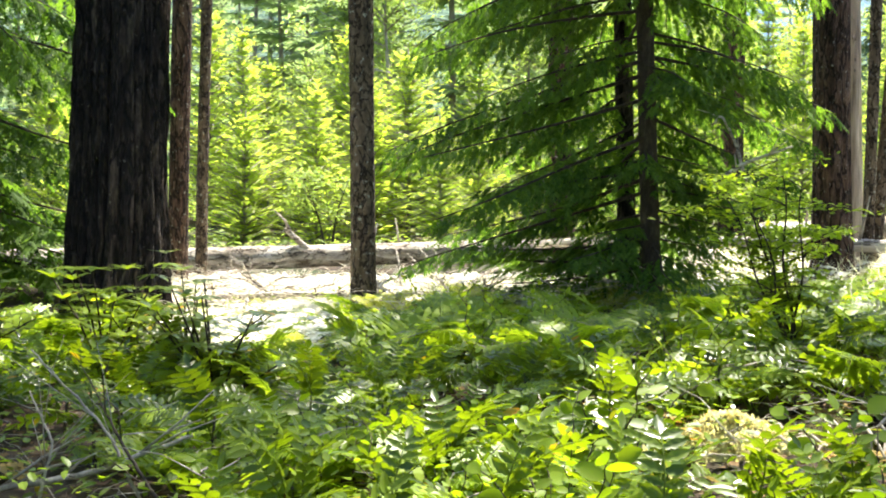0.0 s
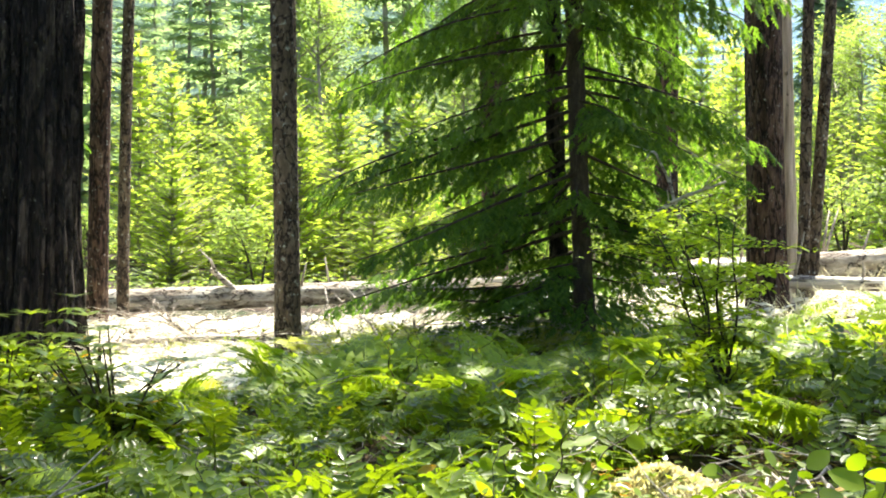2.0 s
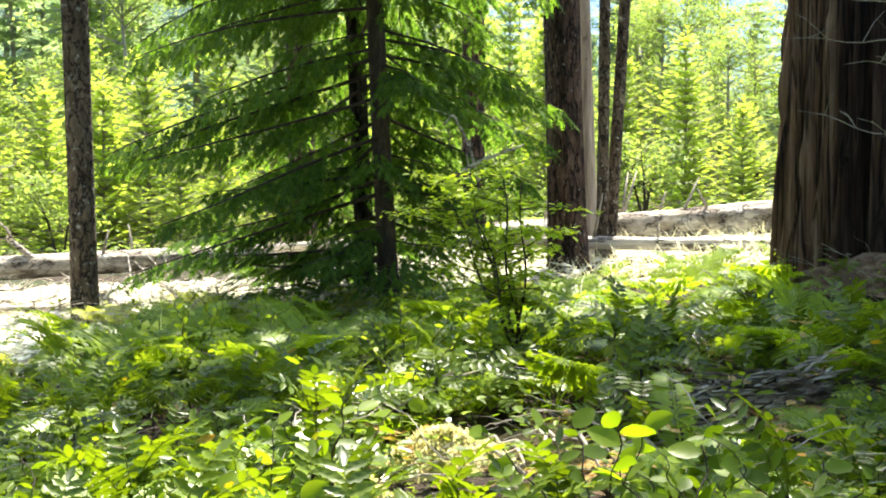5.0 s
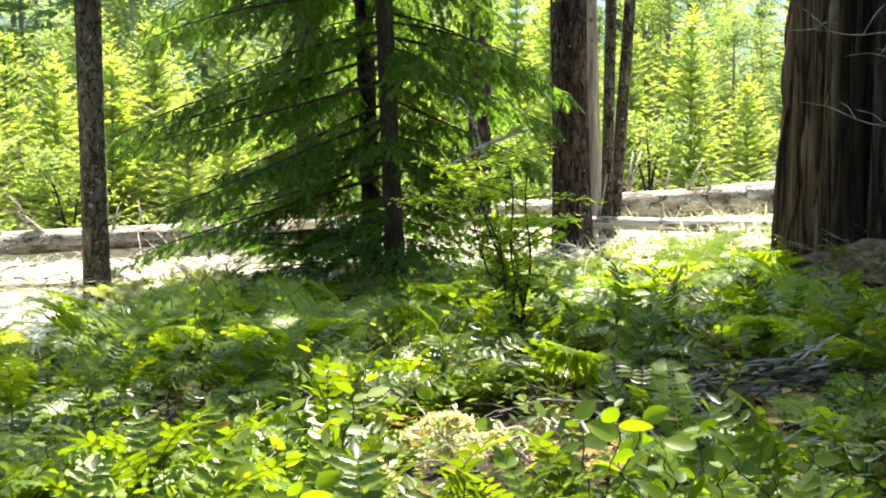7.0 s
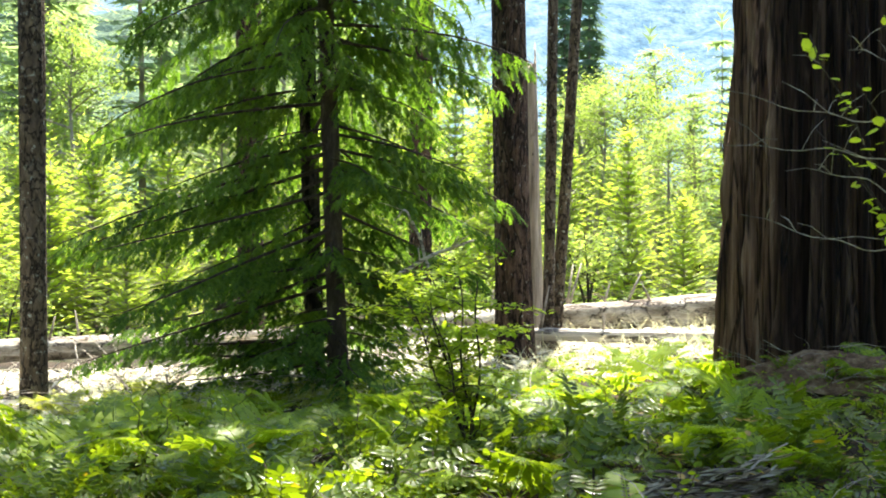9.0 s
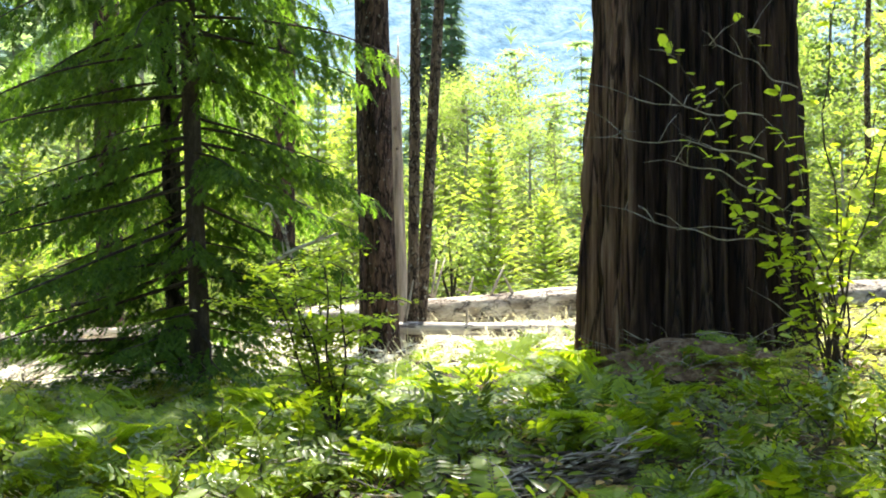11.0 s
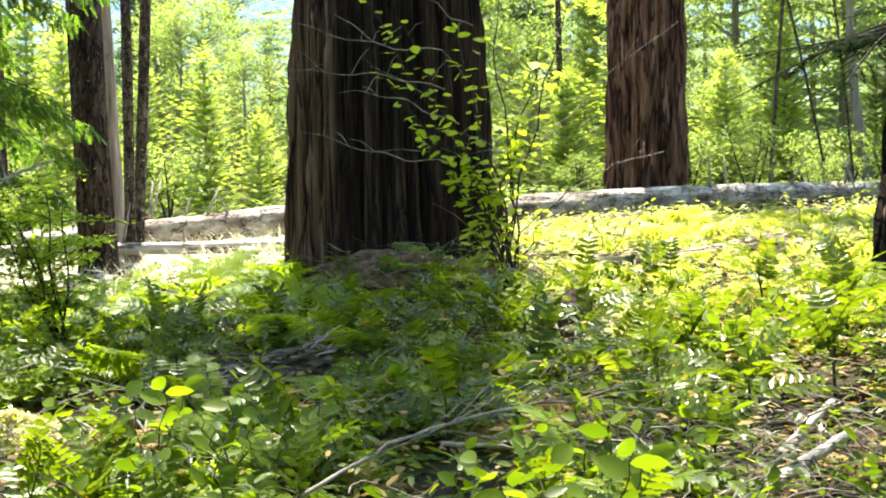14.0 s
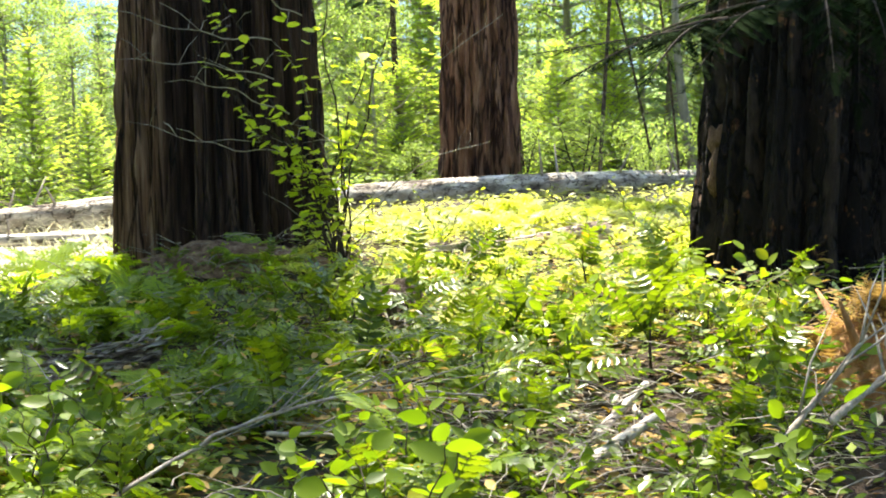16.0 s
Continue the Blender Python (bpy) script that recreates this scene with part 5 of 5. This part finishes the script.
# ---- single plants and wood ----
def limb(name, pts, r0, r1, material, label, category, twigs=0, seed=0, twig_len=0.3):
    """A fallen branch with side twigs; the first point is its thick end."""
    rng = R(seed)
    pts = np.array(pts, float)
    t = np.linspace(0, 1, len(pts))
    u = np.linspace(0, 1, 24)
    path = np.stack([np.interp(u, t, pts[:, i]) for i in range(3)], -1)
    for _ in range(3):
        path[1:-1] = (path[:-2] + 2 * path[1:-1] + path[2:]) / 4
    jog = 0.006 * min(1.0, np.linalg.norm(pts[-1] - pts[0]) / 1.8) * (1.0 if r0 < 0.015 else 0.5)
    path[1:-1] += np.array([[rng.gauss(0, jog), rng.gauss(0, jog), rng.gauss(0, jog)] for _ in range(22)])
    root = thing(name, *path[0], label, category)
    path = path - path[0]
    g = Geo()
    tube(g, path, np.linspace(r0, r1, 24), 8)
    part("stem", g.mesh("stem", material, True), root)
    for k in range(twigs):
        i = rng.randrange(5, 23)
        d = unit(path[i] - path[i - 1]) + np.array([rng.uniform(-1, 1), rng.uniform(-1, 1), rng.uniform(-0.2, 0.8)]) * 0.8
        L = twig_len * rng.uniform(0.4, 1.2)
        w = Geo()
        a = path[i]
        b = a + d * L * 0.5 + np.array([rng.uniform(-.04, .04), rng.uniform(-.04, .04), 0.02])
        tube(w, [a, b, b + (d + np.array([rng.uniform(-.4, .4), rng.uniform(-.4, .4), rng.uniform(-.3, .3)])) * L * 0.5], [r1 * 0.8, r1 * 0.6, r1 * 0.2], 5)
        part("twig", w.mesh("twig", material, True), root)
    return root


limb("fallen_branch", [(1.48, 3.23, 0.52), (1.81, 3.34, 0.61), (2.05, 3.37, 0.66), (2.47, 3.34, 0.72), (2.69, 3.23, 0.70), (2.84, 3.09, 0.68)], 0.0075, 0.004, M["twig"], "long grey dead branch with forked twigs over the salal", "branch", 10, 1)
limb("fallen_branch", [(2.04, 3.27, 0.63), (2.29, 3.22, 0.60), (2.53, 3.09, 0.53)], 0.009, 0.004, M["twig"], "thin dry branch lying among salal", "branch", 6, 2)
limb("weathered_stick", [(2.58, 2.42, 0.53), (2.87, 2.5, 0.59), (3.22, 2.6, 0.64)], 0.026, 0.016, M["wood_pale"], "bleached broken stick on the ground", "stick", 1, 3, 0.2)
limb("weathered_stick", [(3.0, 2.7, 0.57), (3.2, 2.78, 0.63), (3.42, 2.86, 0.69)], 0.02, 0.011, M["wood_pale"], "pale barkless stick leaning on low plants", "stick", 1, 4, 0.2)
limb("fallen_branch", [(2.94, 1.90, 0.67), (3.18, 1.90, 0.82), (3.40, 1.91, 0.96)], 0.012, 0.006, M["twig"], "thin dead branch rising from the salal", "branch", 5, 5)
limb("fallen_branch", [(3.10, 1.83, 0.74), (3.22, 1.81, 0.80), (3.45, 1.83, 0.87)], 0.014, 0.008, M["twig"], "dead branch beside a torn stump", "branch", 5, 6)
limb("fallen_branch", [(-1.9, 4.6, 0.3), (-1.3, 4.8, 0.36), (-0.95, 4.95, 0.48)], 0.014, 0.008, M["twig"], "grey dead branch among low shrubs", "branch", 8, 7)
limb("dead_sapling", [(-1.1, 4.8, 0.25), (-1.25, 4.9, 0.5), (-1.56, 5.0, 0.78)], 0.008, 0.003, M["twig"], "bare leaning dead stem in the undergrowth", "stem", 6, 8)
limb("dead_sapling", [(-1.45, 4.7, 0.25), (-1.4, 4.75, 0.48), (-1.5, 4.8, 0.66)], 0.007, 0.003, M["twig"], "bare dry twig standing in the undergrowth", "stem", 5, 9)
limb("dead_sapling", [(-0.95, 4.6, 0.25), (-1.1, 4.7, 0.42), (-1.25, 4.8, 0.62)], 0.009, 0.004, M["bark_thin"], "dark dead stem in the undergrowth", "stem", 4, 10)
limb("dead_branch", [(1.9, 9.95, 1.4), (2.15, 9.98, 1.55), (2.47, 9.9, 1.67)], 0.018, 0.009, M["wood_pale"], "bleached dead branch in the hemlock's shade", "branch", 4, 11, 0.25)
limb("dead_branch", [(2.2, 10.2, 1.4), (2.12, 10.25, 1.7), (2.0, 10.23, 1.92), (1.92, 10.18, 1.82)], 0.014, 0.006, M["wood_pale"], "curled bleached dead branch by the hemlock", "branch", 2, 12, 0.2)
limb("dead_branch", [(-1.62, 15.2, 0.45), (-1.8, 15.2, 0.6), (-2.0, 15.17, 0.78)], 0.04, 0.03, M["wood_pale"], "bleached broken limb leaning on the fallen log", "branch", 1, 13, 0.3)
limb("fallen_branch", [(-2.2, 11.5, 0.33), (-1.4, 11.7, 0.36), (-0.9, 11.6, 0.34)], 0.03, 0.02, M["wood_pale"], "pale stick lying in the sunny clearing", "stick", 4, 14, 0.3)
for k in range(26):
    q = R(700 + k)
    x, y = polar(q.uniform(-13, 4), q.uniform(11.2, 13.4))
    d = q.uniform(0, 6.28)
    L = q.uniform(0.4, 1.0)
    limb("fallen_branch", [(x, y, ground_z(x, y) + 0.03), (x + 0.5 * L * math.cos(d), y + 0.5 * L * math.sin(d), ground_z(x, y) + q.uniform(0.06, 0.2)), (x + L * math.cos(d), y + L * math.sin(d), ground_z(x, y) + q.uniform(0.05, 0.3))],
         0.018, 0.009, M["wood_pale"], "bleached slash branch in the sunny clearing", "branch", 3, k, 0.3)

nurse = log("rotten_log", (1.95, 5.6, 0.44), (2.8, 5.68, 0.53), 0.05, 0.115, M["wood_rot"], "crumbling grey rotten log among ferns", 7, 0, 0.5)
for k in range(110):
    # split slabs and crumbs of the log's shell
    q = R(760 + k)
    L, w, h = q.uniform(0.08, 0.26), q.uniform(0.005, 0.016), q.uniform(0.003, 0.009)
    g = Geo()
    v = [(f * L, c * w * (1 - 0.8 * f * f) * (0.6 + 0.4 * math.sin(5 * f + k)), d * h + 0.015 * math.sin(3 * f + k)) for f in (0, 0.35, 0.7, 1) for c, d in ((-1, -1), (1, -1), (0.7, 1), (-0.8, 1))]
    g.add(v, [(4 * i + j, 4 * i + (j + 1) % 4, 4 * i + 4 + (j + 1) % 4, 4 * i + 4 + j) for i in range(3) for j in range(4)] + [(3, 2, 1, 0), (12, 13, 14, 15)])
    f = q.random() ** 0.7
    a = q.uniform(-0.5, 2.6)
    r = 0.06 + 0.08 * f + 0.02
    p = part("splinter", g.mesh("splinter", M["wood_rot"] if k % 2 else M["wood_pale"]), nurse)
    p.matrix_basis = pose(0.9 * f - 0.1, r * math.cos(a) * -1.1 * (1 if k % 2 else -0.4), r * abs(math.sin(a)), q.uniform(-50, 50), q.uniform(-18, 10), q.uniform(-30, 30) + 180 * (k % 2))
limb("dead_branch", [(4.3, 6.15, 1.15), (4.28, 5.6, 1.42), (4.2, 5.1, 1.56), (4.42, 4.95, 1.62)], 0.0042, 0.002, M["twig"], "bare grey twig reaching out of a hazel sapling", "branch", 5, 15, 0.14)
limb("dead_branch", [(4.3, 6.1, 1.6), (4.25, 5.5, 1.85), (4.24, 5.2, 2.05), (4.48, 4.9, 2.3)], 0.0042, 0.002, M["twig"], "thin bare twig rising out of a hazel sapling", "branch", 4, 16, 0.14)
log("rotten_log", (5.4, 6.9, 0.86), (6.6, 6.2, 0.94), 0.08, 0.09, M["wood_rot"], "grey rotten log half hidden by ferns", 9, 0, 0.2)


def mound(name, x, y, rx, ry, h, material, label, category, seed, turn=0.0):
    """A lumpy cushion that sits in the ground."""
    n, rows = 48, 22
    verts = []
    for i in range(rows):
        f = i / (rows - 1)
        for j in range(n):
            q = 6.283 * j / n
            e = 1 + 0.18 * noise.noise((math.cos(q) * 1.6 + seed, math.sin(q) * 1.6, f))
            z = h * math.cos(f * math.pi / 2) ** 0.8 * (1 + 0.35 * noise.noise((math.cos(q) * 2 * f + seed, math.sin(q) * 2 * f, 3))) + 0.02 * noise.noise((9 * f * math.cos(q), 9 * f * math.sin(q), seed)) - 0.06 * f
            verts.append((rx * f * e * math.cos(q), ry * f * e * math.sin(q), z))
    g = Geo()
    g.add(verts, [(i * n + j, i * n + (j + 1) % n, (i + 1) * n + (j + 1) % n, (i + 1) * n + j) for i in range(rows - 1) for j in range(n)])
    ob = solid(name, g.mesh(name, material, True), label, category, m=pose(x, y, ground_z(x, y), 0, 0, turn))
    if category == "moss":
        rng, t = R(seed), Geo()
        pick = np.array([verts[rng.randrange(len(verts) - 2 * n)] for _ in range(2800)]) + np.array([[rng.gauss(0, 0.012), rng.gauss(0, 0.012), rng.gauss(0, 0.004)] for _ in range(2800)])
        way = np.array([[rng.uniform(-1, 1), rng.uniform(-1, 1), rng.uniform(0.2, 1.4)] for _ in range(2800)])
        t.spread(*DIAMOND, frames(way, np.array([0.3, 0.1, 1.0])), pick, 0.022 * np.array([rng.uniform(0.5, 1.2) for _ in range(2800)]))
        part("moss_sprig", t.mesh("moss_sprig", M["moss_sprig"]), ob, kind="stuff")
    return ob


mound("moss_cushion", 1.04, 5.0, 0.29, 0.2, 0.12, M["moss"], "sunlit yellow moss cushion on a low hump", "moss", 1)
mound("moss_cushion", 0.7, 4.75, 0.15, 0.14, 0.1, M["moss"], "yellow-brown tuft of moss in the undergrowth", "moss", 2)
mound("mossy_hump", 1.42, 5.2, 0.36, 0.24, 0.14, M["moss_dull"], "brown-green mossy hump with bare rootlets", "mound", 5)
mound("bark_debris", 4.42, 7.95, 0.95, 0.42, 0.17, M["duff"], "heap of shed red-brown bark and needles at the cedar's foot", "debris", 6, -30)
mound("root_mound", 4.0, 5.25, 0.34, 0.25, 0.26, M["soil"], "dark earthy root mound with bare rootlets", "mound", 3)


def torn_stump():
    """A heap of rotten red-brown wood and dry needles at the foot of the dark fir."""
    rng = R(71)
    x, y = 4.3, 2.45
    root = thing("torn_stump", x, y, ground_z(x, y) - 0.03, "crumbled orange-brown stump heaped with dry needles", "stump")
    n, rows = 40, 16
    verts = []
    for i in range(rows):
        f = i / (rows - 1)
        for j in range(n):
            q = 6.283 * j / n
            e = 1 + 0.3 * noise.noise((math.cos(q) * 1.8, math.sin(q) * 1.8, f))
            verts.append((0.36 * f * e * math.cos(q), 0.3 * f * e * math.sin(q), 0.34 * (1 - f ** 1.6) + 0.09 * noise.noise((math.cos(q) * 4 * f, math.sin(q) * 4 * f, 7))))
    g = Geo()
    g.add(verts, [(i * n + j, i * n + (j + 1) % n, (i + 1) * n + (j + 1) % n, (i + 1) * n + j) for i in range(rows - 1) for j in range(n)])
    part("heart", g.mesh("heart", M["stump"], True), root)
    t = Geo()
    m = 900
    pick = np.array([verts[rng.randrange(len(verts))] for _ in range(m)]) + np.array([[rng.gauss(0, .03), rng.gauss(0, .03), rng.uniform(0, .05)] for _ in range(m)])
    way = np.array([[rng.uniform(-1, 1), rng.uniform(-1, 1), rng.uniform(-.6, .8)] for _ in range(m)])
    t.spread(*NEEDLES5, frames(way, np.array([0.2, 0.1, 1.0])), pick, 0.11 * np.array([rng.uniform(.5, 1.2) for _ in range(m)]))
    part("dry_needles", t.mesh("dry_needles", M["dry"]), root, kind="stuff")
    for k in range(7):
        g = Geo()
        a = rng.uniform(0, 6.28)
        b = np.array([0.15 * math.cos(a), 0.15 * math.sin(a), 0.12])
        tube(g, [b, b + [0.12 * math.cos(a), 0.12 * math.sin(a), 0.12], b + [0.26 * math.cos(a), 0.26 * math.sin(a), rng.uniform(0.1, 0.3)]], [0.03, 0.022, 0.006], 6)
        part("splinter", g.mesh("splinter", M["stump"], True), root)


M["stump"] = surface("red_rotten_wood", [(0.3, (0.2, 0.09, 0.04)), (0.5, (0.42, 0.22, 0.1)), (0.7, (0.62, 0.4, 0.22))], 9, (1, 1, 0.15), 0.95, 1.0, 0.02, 40)
torn_stump()


def huckleberry_tall():
    """The upright shrub before the hemlock, with green angled stems and fine leaves."""
    rng = R(81)
    x, y = 1.74, 6.9
    root = thing("tall_huckleberry", x, y, ground_z(x, y) - 0.03, "upright huckleberry shrub with fine light green leaves", "shrub")
    green = Geo()
    for k in range(8):
        a = rng.uniform(1.7, 4.6)
        h, out = rng.uniform(0.7, 1.15), rng.uniform(0.15, 0.55)
        t = np.linspace(0, 1, 12)
        path = np.stack([out * t ** 1.2 * math.cos(a) + 0.02 * np.sin(9 * t + k), out * t ** 1.2 * math.sin(a), h * t], -1)
        w = Geo()
        tube(w, path, np.linspace(0.009, 0.003, 12), 6)
        s = part("stem", w.mesh("stem", M["bark_thin"], True), root)
        for b in range(9):
            f = rng.uniform(0.35, 1)
            p0 = np.array([np.interp(f, t, path[:, i]) for i in range(3)])
            lp = branch_path(p0, rng.uniform(0, 6.28), rng.uniform(0.15, 0.42), rng.uniform(0.1, 0.7), 0.25, 6, rng)
            tw = Geo()
            tube(tw, lp, np.linspace(0.004, 0.0015, 6), 4, False)
            part("twig", tw.mesh("twig", M["bark_thin"], True), s)
            n = 56
            u = np.array([rng.uniform(0.1, 1) for _ in range(n)])
            pos = np.stack([np.interp(u, np.linspace(0, 1, 6), lp[:, i]) for i in range(3)], -1) + np.array([[rng.gauss(0, .02), rng.gauss(0, .02), rng.gauss(0, .012)] for _ in range(n)])
            way = np.array([[rng.uniform(-1, 1), rng.uniform(-1, 1), rng.uniform(-.4, .3)] for _ in range(n)])
            up = np.array([[rng.uniform(-.4, .4), rng.uniform(-.4, .4), 1] for _ in range(n)])
            green.spread(*OVAL, frames(way, up), pos, 0.04 * np.array([rng.uniform(0.6, 1.3) for _ in range(n)]))
    part("leaves", green.mesh("leaves", M["huckle_tall"]), root, kind="stuff")


huckleberry_tall()


def hazel():
    """The young hazel before the old cedar: slim stems, a fan of twigs, round leaves each on its own."""
    rng = R(91)
    x, y = 4.63, 6.76
    root = thing("hazel_sapling", x, y, ground_z(x, y) - 0.03, "slender hazel sapling with round bright leaves before the cedar", "sapling")
    root.scale = (1.07, 1.07, 1.07)
    one = Geo()
    one.add(np.array([[0, 0, 0], [.25, .36, .03], [.7, .34, .02], [1, 0, -.05], [.7, -.34, .02], [.25, -.36, .03], [.45, 0, -.02]], float), [(0, 6, 1), (1, 6, 2), (2, 6, 3), (3, 6, 4), (4, 6, 5), (5, 6, 0)])
    leaf_me = one.mesh("leaf", M["maple"])

    def leaves(path, n, size=0.076):
        t = np.linspace(0, 1, len(path))
        for _ in range(n):
            f = rng.uniform(0.3, 1.02)
            p0 = np.array([np.interp(f, t, path[:, i]) for i in range(3)]) + np.array([rng.gauss(0, .025), rng.gauss(0, .025), rng.gauss(0, .015)])
            turn = frames(np.array([[rng.uniform(-1, 1), rng.uniform(-1, 1), rng.uniform(-.5, .2)]]), np.array([[rng.uniform(-.5, .5), rng.uniform(-.5, .5), 1]]))[0]
            z = size * rng.uniform(0.6, 1.2)
            p = part("leaf", leaf_me, root)
            p.matrix_basis = Matrix.Translation(p0) @ Matrix(turn.tolist()).to_4x4() @ Matrix.Diagonal((z, z, z, 1))

    ends = [((-0.95, 0.2, 2.0), 36), ((-0.55, 0.1, 2.1), 32), ((-0.2, -0.2, 2.15), 24), ((0.02, -0.3, 1.6), 30), ((-0.95, 0.1, 1.5), 26), ((-0.6, 0.0, 1.05), 36), ((-0.1, -0.15, 1.0), 34),
            ((-1.34, 0.1, 1.05), 0), ((-1.1, 0.1, 1.3), 0), ((-1.4, 0.15, 1.46), 0), ((-1.4, 0.2, 1.7), 0), ((-0.75, 0.1, 1.9), 0), ((-0.8, 0.05, 1.3), 26), ((-0.3, -0.1, 1.35), 22), ((-0.75, 0.1, 1.75), 30), ((-0.45, -0.05, 1.2), 30), ((0.3, -0.35, 1.9), 18), ((0.15, -0.2, 0.6), 20), ((-0.25, 0, 0.5), 18)]
    for (ex, ey, ez), n in ends:
        t = np.linspace(0, 1, 14)
        bow = rng.uniform(1.2, 1.9)
        path = np.stack([ex * t ** bow + (0.035 if n else 0.05) * np.sin(9 * t + ex * 9) + 0.02 * np.sin(23 * t + ez), ey * t ** bow + 0.03 * np.cos(7 * t + ez), ez * t ** 0.9 + (0.012 if n else 0.03) * np.sin(19 * t + ey * 30)], -1)
        if not n:
            # a bare side twig that leaves the stems half-way up and runs out almost level
            a, b = np.array([0.3 * ex, 0.3 * ey, ez - 0.16]), np.array([ex, ey, ez])
            path = a + (b - a) * t[:, None] + np.stack([0 * t, 0.03 * np.sin(9 * t), 0.035 * np.sin(4 * t + ez * 9) + 0.012 * np.sin(17 * t)], -1)
        g = Geo()
        tube(g, path, np.linspace(0.008 if n else 0.0045, 0.0025 if n else 0.0015, 14), 6)
        stem = part("stem", g.mesh("stem", M["bark_thin"] if n else M["twig"], True), root)
        leaves(path, n)
        for _ in range(4):
            f = rng.randrange(5, 13)
            w = Geo()
            d = np.array([rng.uniform(-1, 0.6), rng.uniform(-.6, .6), rng.uniform(0, .7)]) * rng.uniform(0.15, 0.4)
            tube(w, [path[f], path[f] + d * 0.5 + [0, 0, .02], path[f] + d], [0.003, 0.002, 0.001], 4)
            part("twig", w.mesh("twig", M["twig"], True), stem)


hazel()


def fir_bough():
    """The bough of the near fir that hangs low before its trunk, its shade put into near-black needles."""
    rng = R(95)
    base = ground_z(5.98, 4.11)
    root = thing("fir_bough", 5.98, 4.11, base, "hanging fir bough with stiff needles, shade painted near black", "branch")
    spine = np.array([(5.75, 3.85, 3.1), (4.6, 2.7, 2.55), (3.6, 2.05, 2.14), (3.04, 1.88, 1.98), (2.6, 1.88, 1.87), (2.1, 1.89, 1.79)]) - (5.98, 4.11, base)
    t = np.linspace(0, 1, 6)
    u = np.linspace(0, 1, 20)
    main = np.stack([np.interp(u, t, spine[:, i]) for i in range(3)], -1)

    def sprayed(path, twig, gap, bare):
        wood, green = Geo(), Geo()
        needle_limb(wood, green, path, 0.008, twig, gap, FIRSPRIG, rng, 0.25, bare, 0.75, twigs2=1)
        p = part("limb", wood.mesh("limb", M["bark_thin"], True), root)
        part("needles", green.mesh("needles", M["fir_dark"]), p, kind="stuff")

    sprayed(main, 0.17, 0.028, 0.35)
    for f, dx, dy, dz in ((0.45, -0.3, -0.35, -0.35), (0.5, -0.5, 0.2, -0.1), (0.55, -0.35, -0.3, -0.28), (0.62, -0.4, 0.25, -0.12), (0.68, -0.42, -0.12, -0.2), (0.75, -0.4, 0.2, -0.16),
                          (0.8, -0.3, -0.1, -0.15), (0.3, -0.2, -0.5, -0.5), (0.38, 0.05, -0.5, -0.55), (0.42, -0.3, -0.2, -0.45), (0.25, -0.3, -0.55, -0.75), (0.2, -0.1, -0.6, -0.8), (0.15, -0.2, -0.5, -1.0)):
        p0 = np.array([np.interp(f, u, main[:, i]) for i in range(3)])
        q = np.linspace(0, 1, 8)[:, None]
        sprayed(p0 + q * np.array([dx, dy, 0]) + q ** 1.6 * np.array([0, 0, dz]), 0.17, 0.03, 0.05)


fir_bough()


def rhododendron(x, y, seed):
    """A bush of long leaves in whorls."""
    rng = R(seed)
    root = thing("rhododendron_bush", x, y, ground_z(x, y) - 0.03, "dark green bush with long leaves in whorls", "shrub", "rhododendron bushes")
    green = Geo()
    for k in range(13):
        a, out, h = rng.uniform(0, 6.28), rng.uniform(0.1, 0.5), rng.uniform(0.28, 0.68)
        w = Geo()
        tip = np.array([out * math.cos(a), out * math.sin(a), h])
        tube(w, [(0, 0, 0), tip * [0.5, 0.5, 0.6], tip], [0.008, 0.006, 0.004], 5)
        part("stem", w.mesh("stem", M["bark_thin"], True), root)
        for ring in range(4):
            n = 8
            q = np.linspace(0, 6.283, n, endpoint=False) + rng.uniform(0, 6)
            way = np.stack([np.cos(q), np.sin(q), 0 * q + rng.uniform(-.2, .5)], -1)
            green.spread(*LANCE, frames(way, np.array([0, 0, 1.0])), np.repeat((tip * (1 - 0.2 * ring))[None], n, 0), 0.14 * np.array([rng.uniform(.7, 1.15) for _ in range(n)]))
    part("leaves", green.mesh("leaves", M["grape"]), root, kind="stuff")


for k, (x, y) in enumerate(((-1.45, 7.3), (-2.0, 7.6), (-2.3, 8.6), (-1.2, 6.7), (-3.0, 8.0), (-2.9, 7.2))):
    rhododendron(x, y, 96 + k)


def exposed_roots(x, y, seed, n, label):
    """Rootlets that hang over the edge of a hump."""
    rng = R(seed)
    root = thing("exposed_roots", x, y, ground_z(x, y), label, "roots")
    for k in range(n):
        a = rng.uniform(-2.6, -0.5)
        L = rng.uniform(0.15, 0.45)
        p0 = np.array([rng.uniform(-0.35, 0.35), rng.uniform(-0.05, 0.1), rng.uniform(0.03, 0.12)])
        d = np.array([math.cos(a), math.sin(a), 0]) * L
        g = Geo()
        tube(g, [p0, p0 + d * 0.35 + [0, 0, 0.04], p0 + d * 0.7 + [rng.uniform(-.04, .04), 0, -0.02], p0 + d + [0, 0, -0.12]], [0.009, 0.008, 0.006, 0.002], 5)
        part("rootlet", g.mesh("rootlet", M["twig"], True), root)


exposed_roots(1.45, 5.05, 110, 26, "pale bare rootlets hanging from a mossy hump")
exposed_roots(4.0, 5.1, 111, 14, "bare rootlets hanging from an earthy mound")
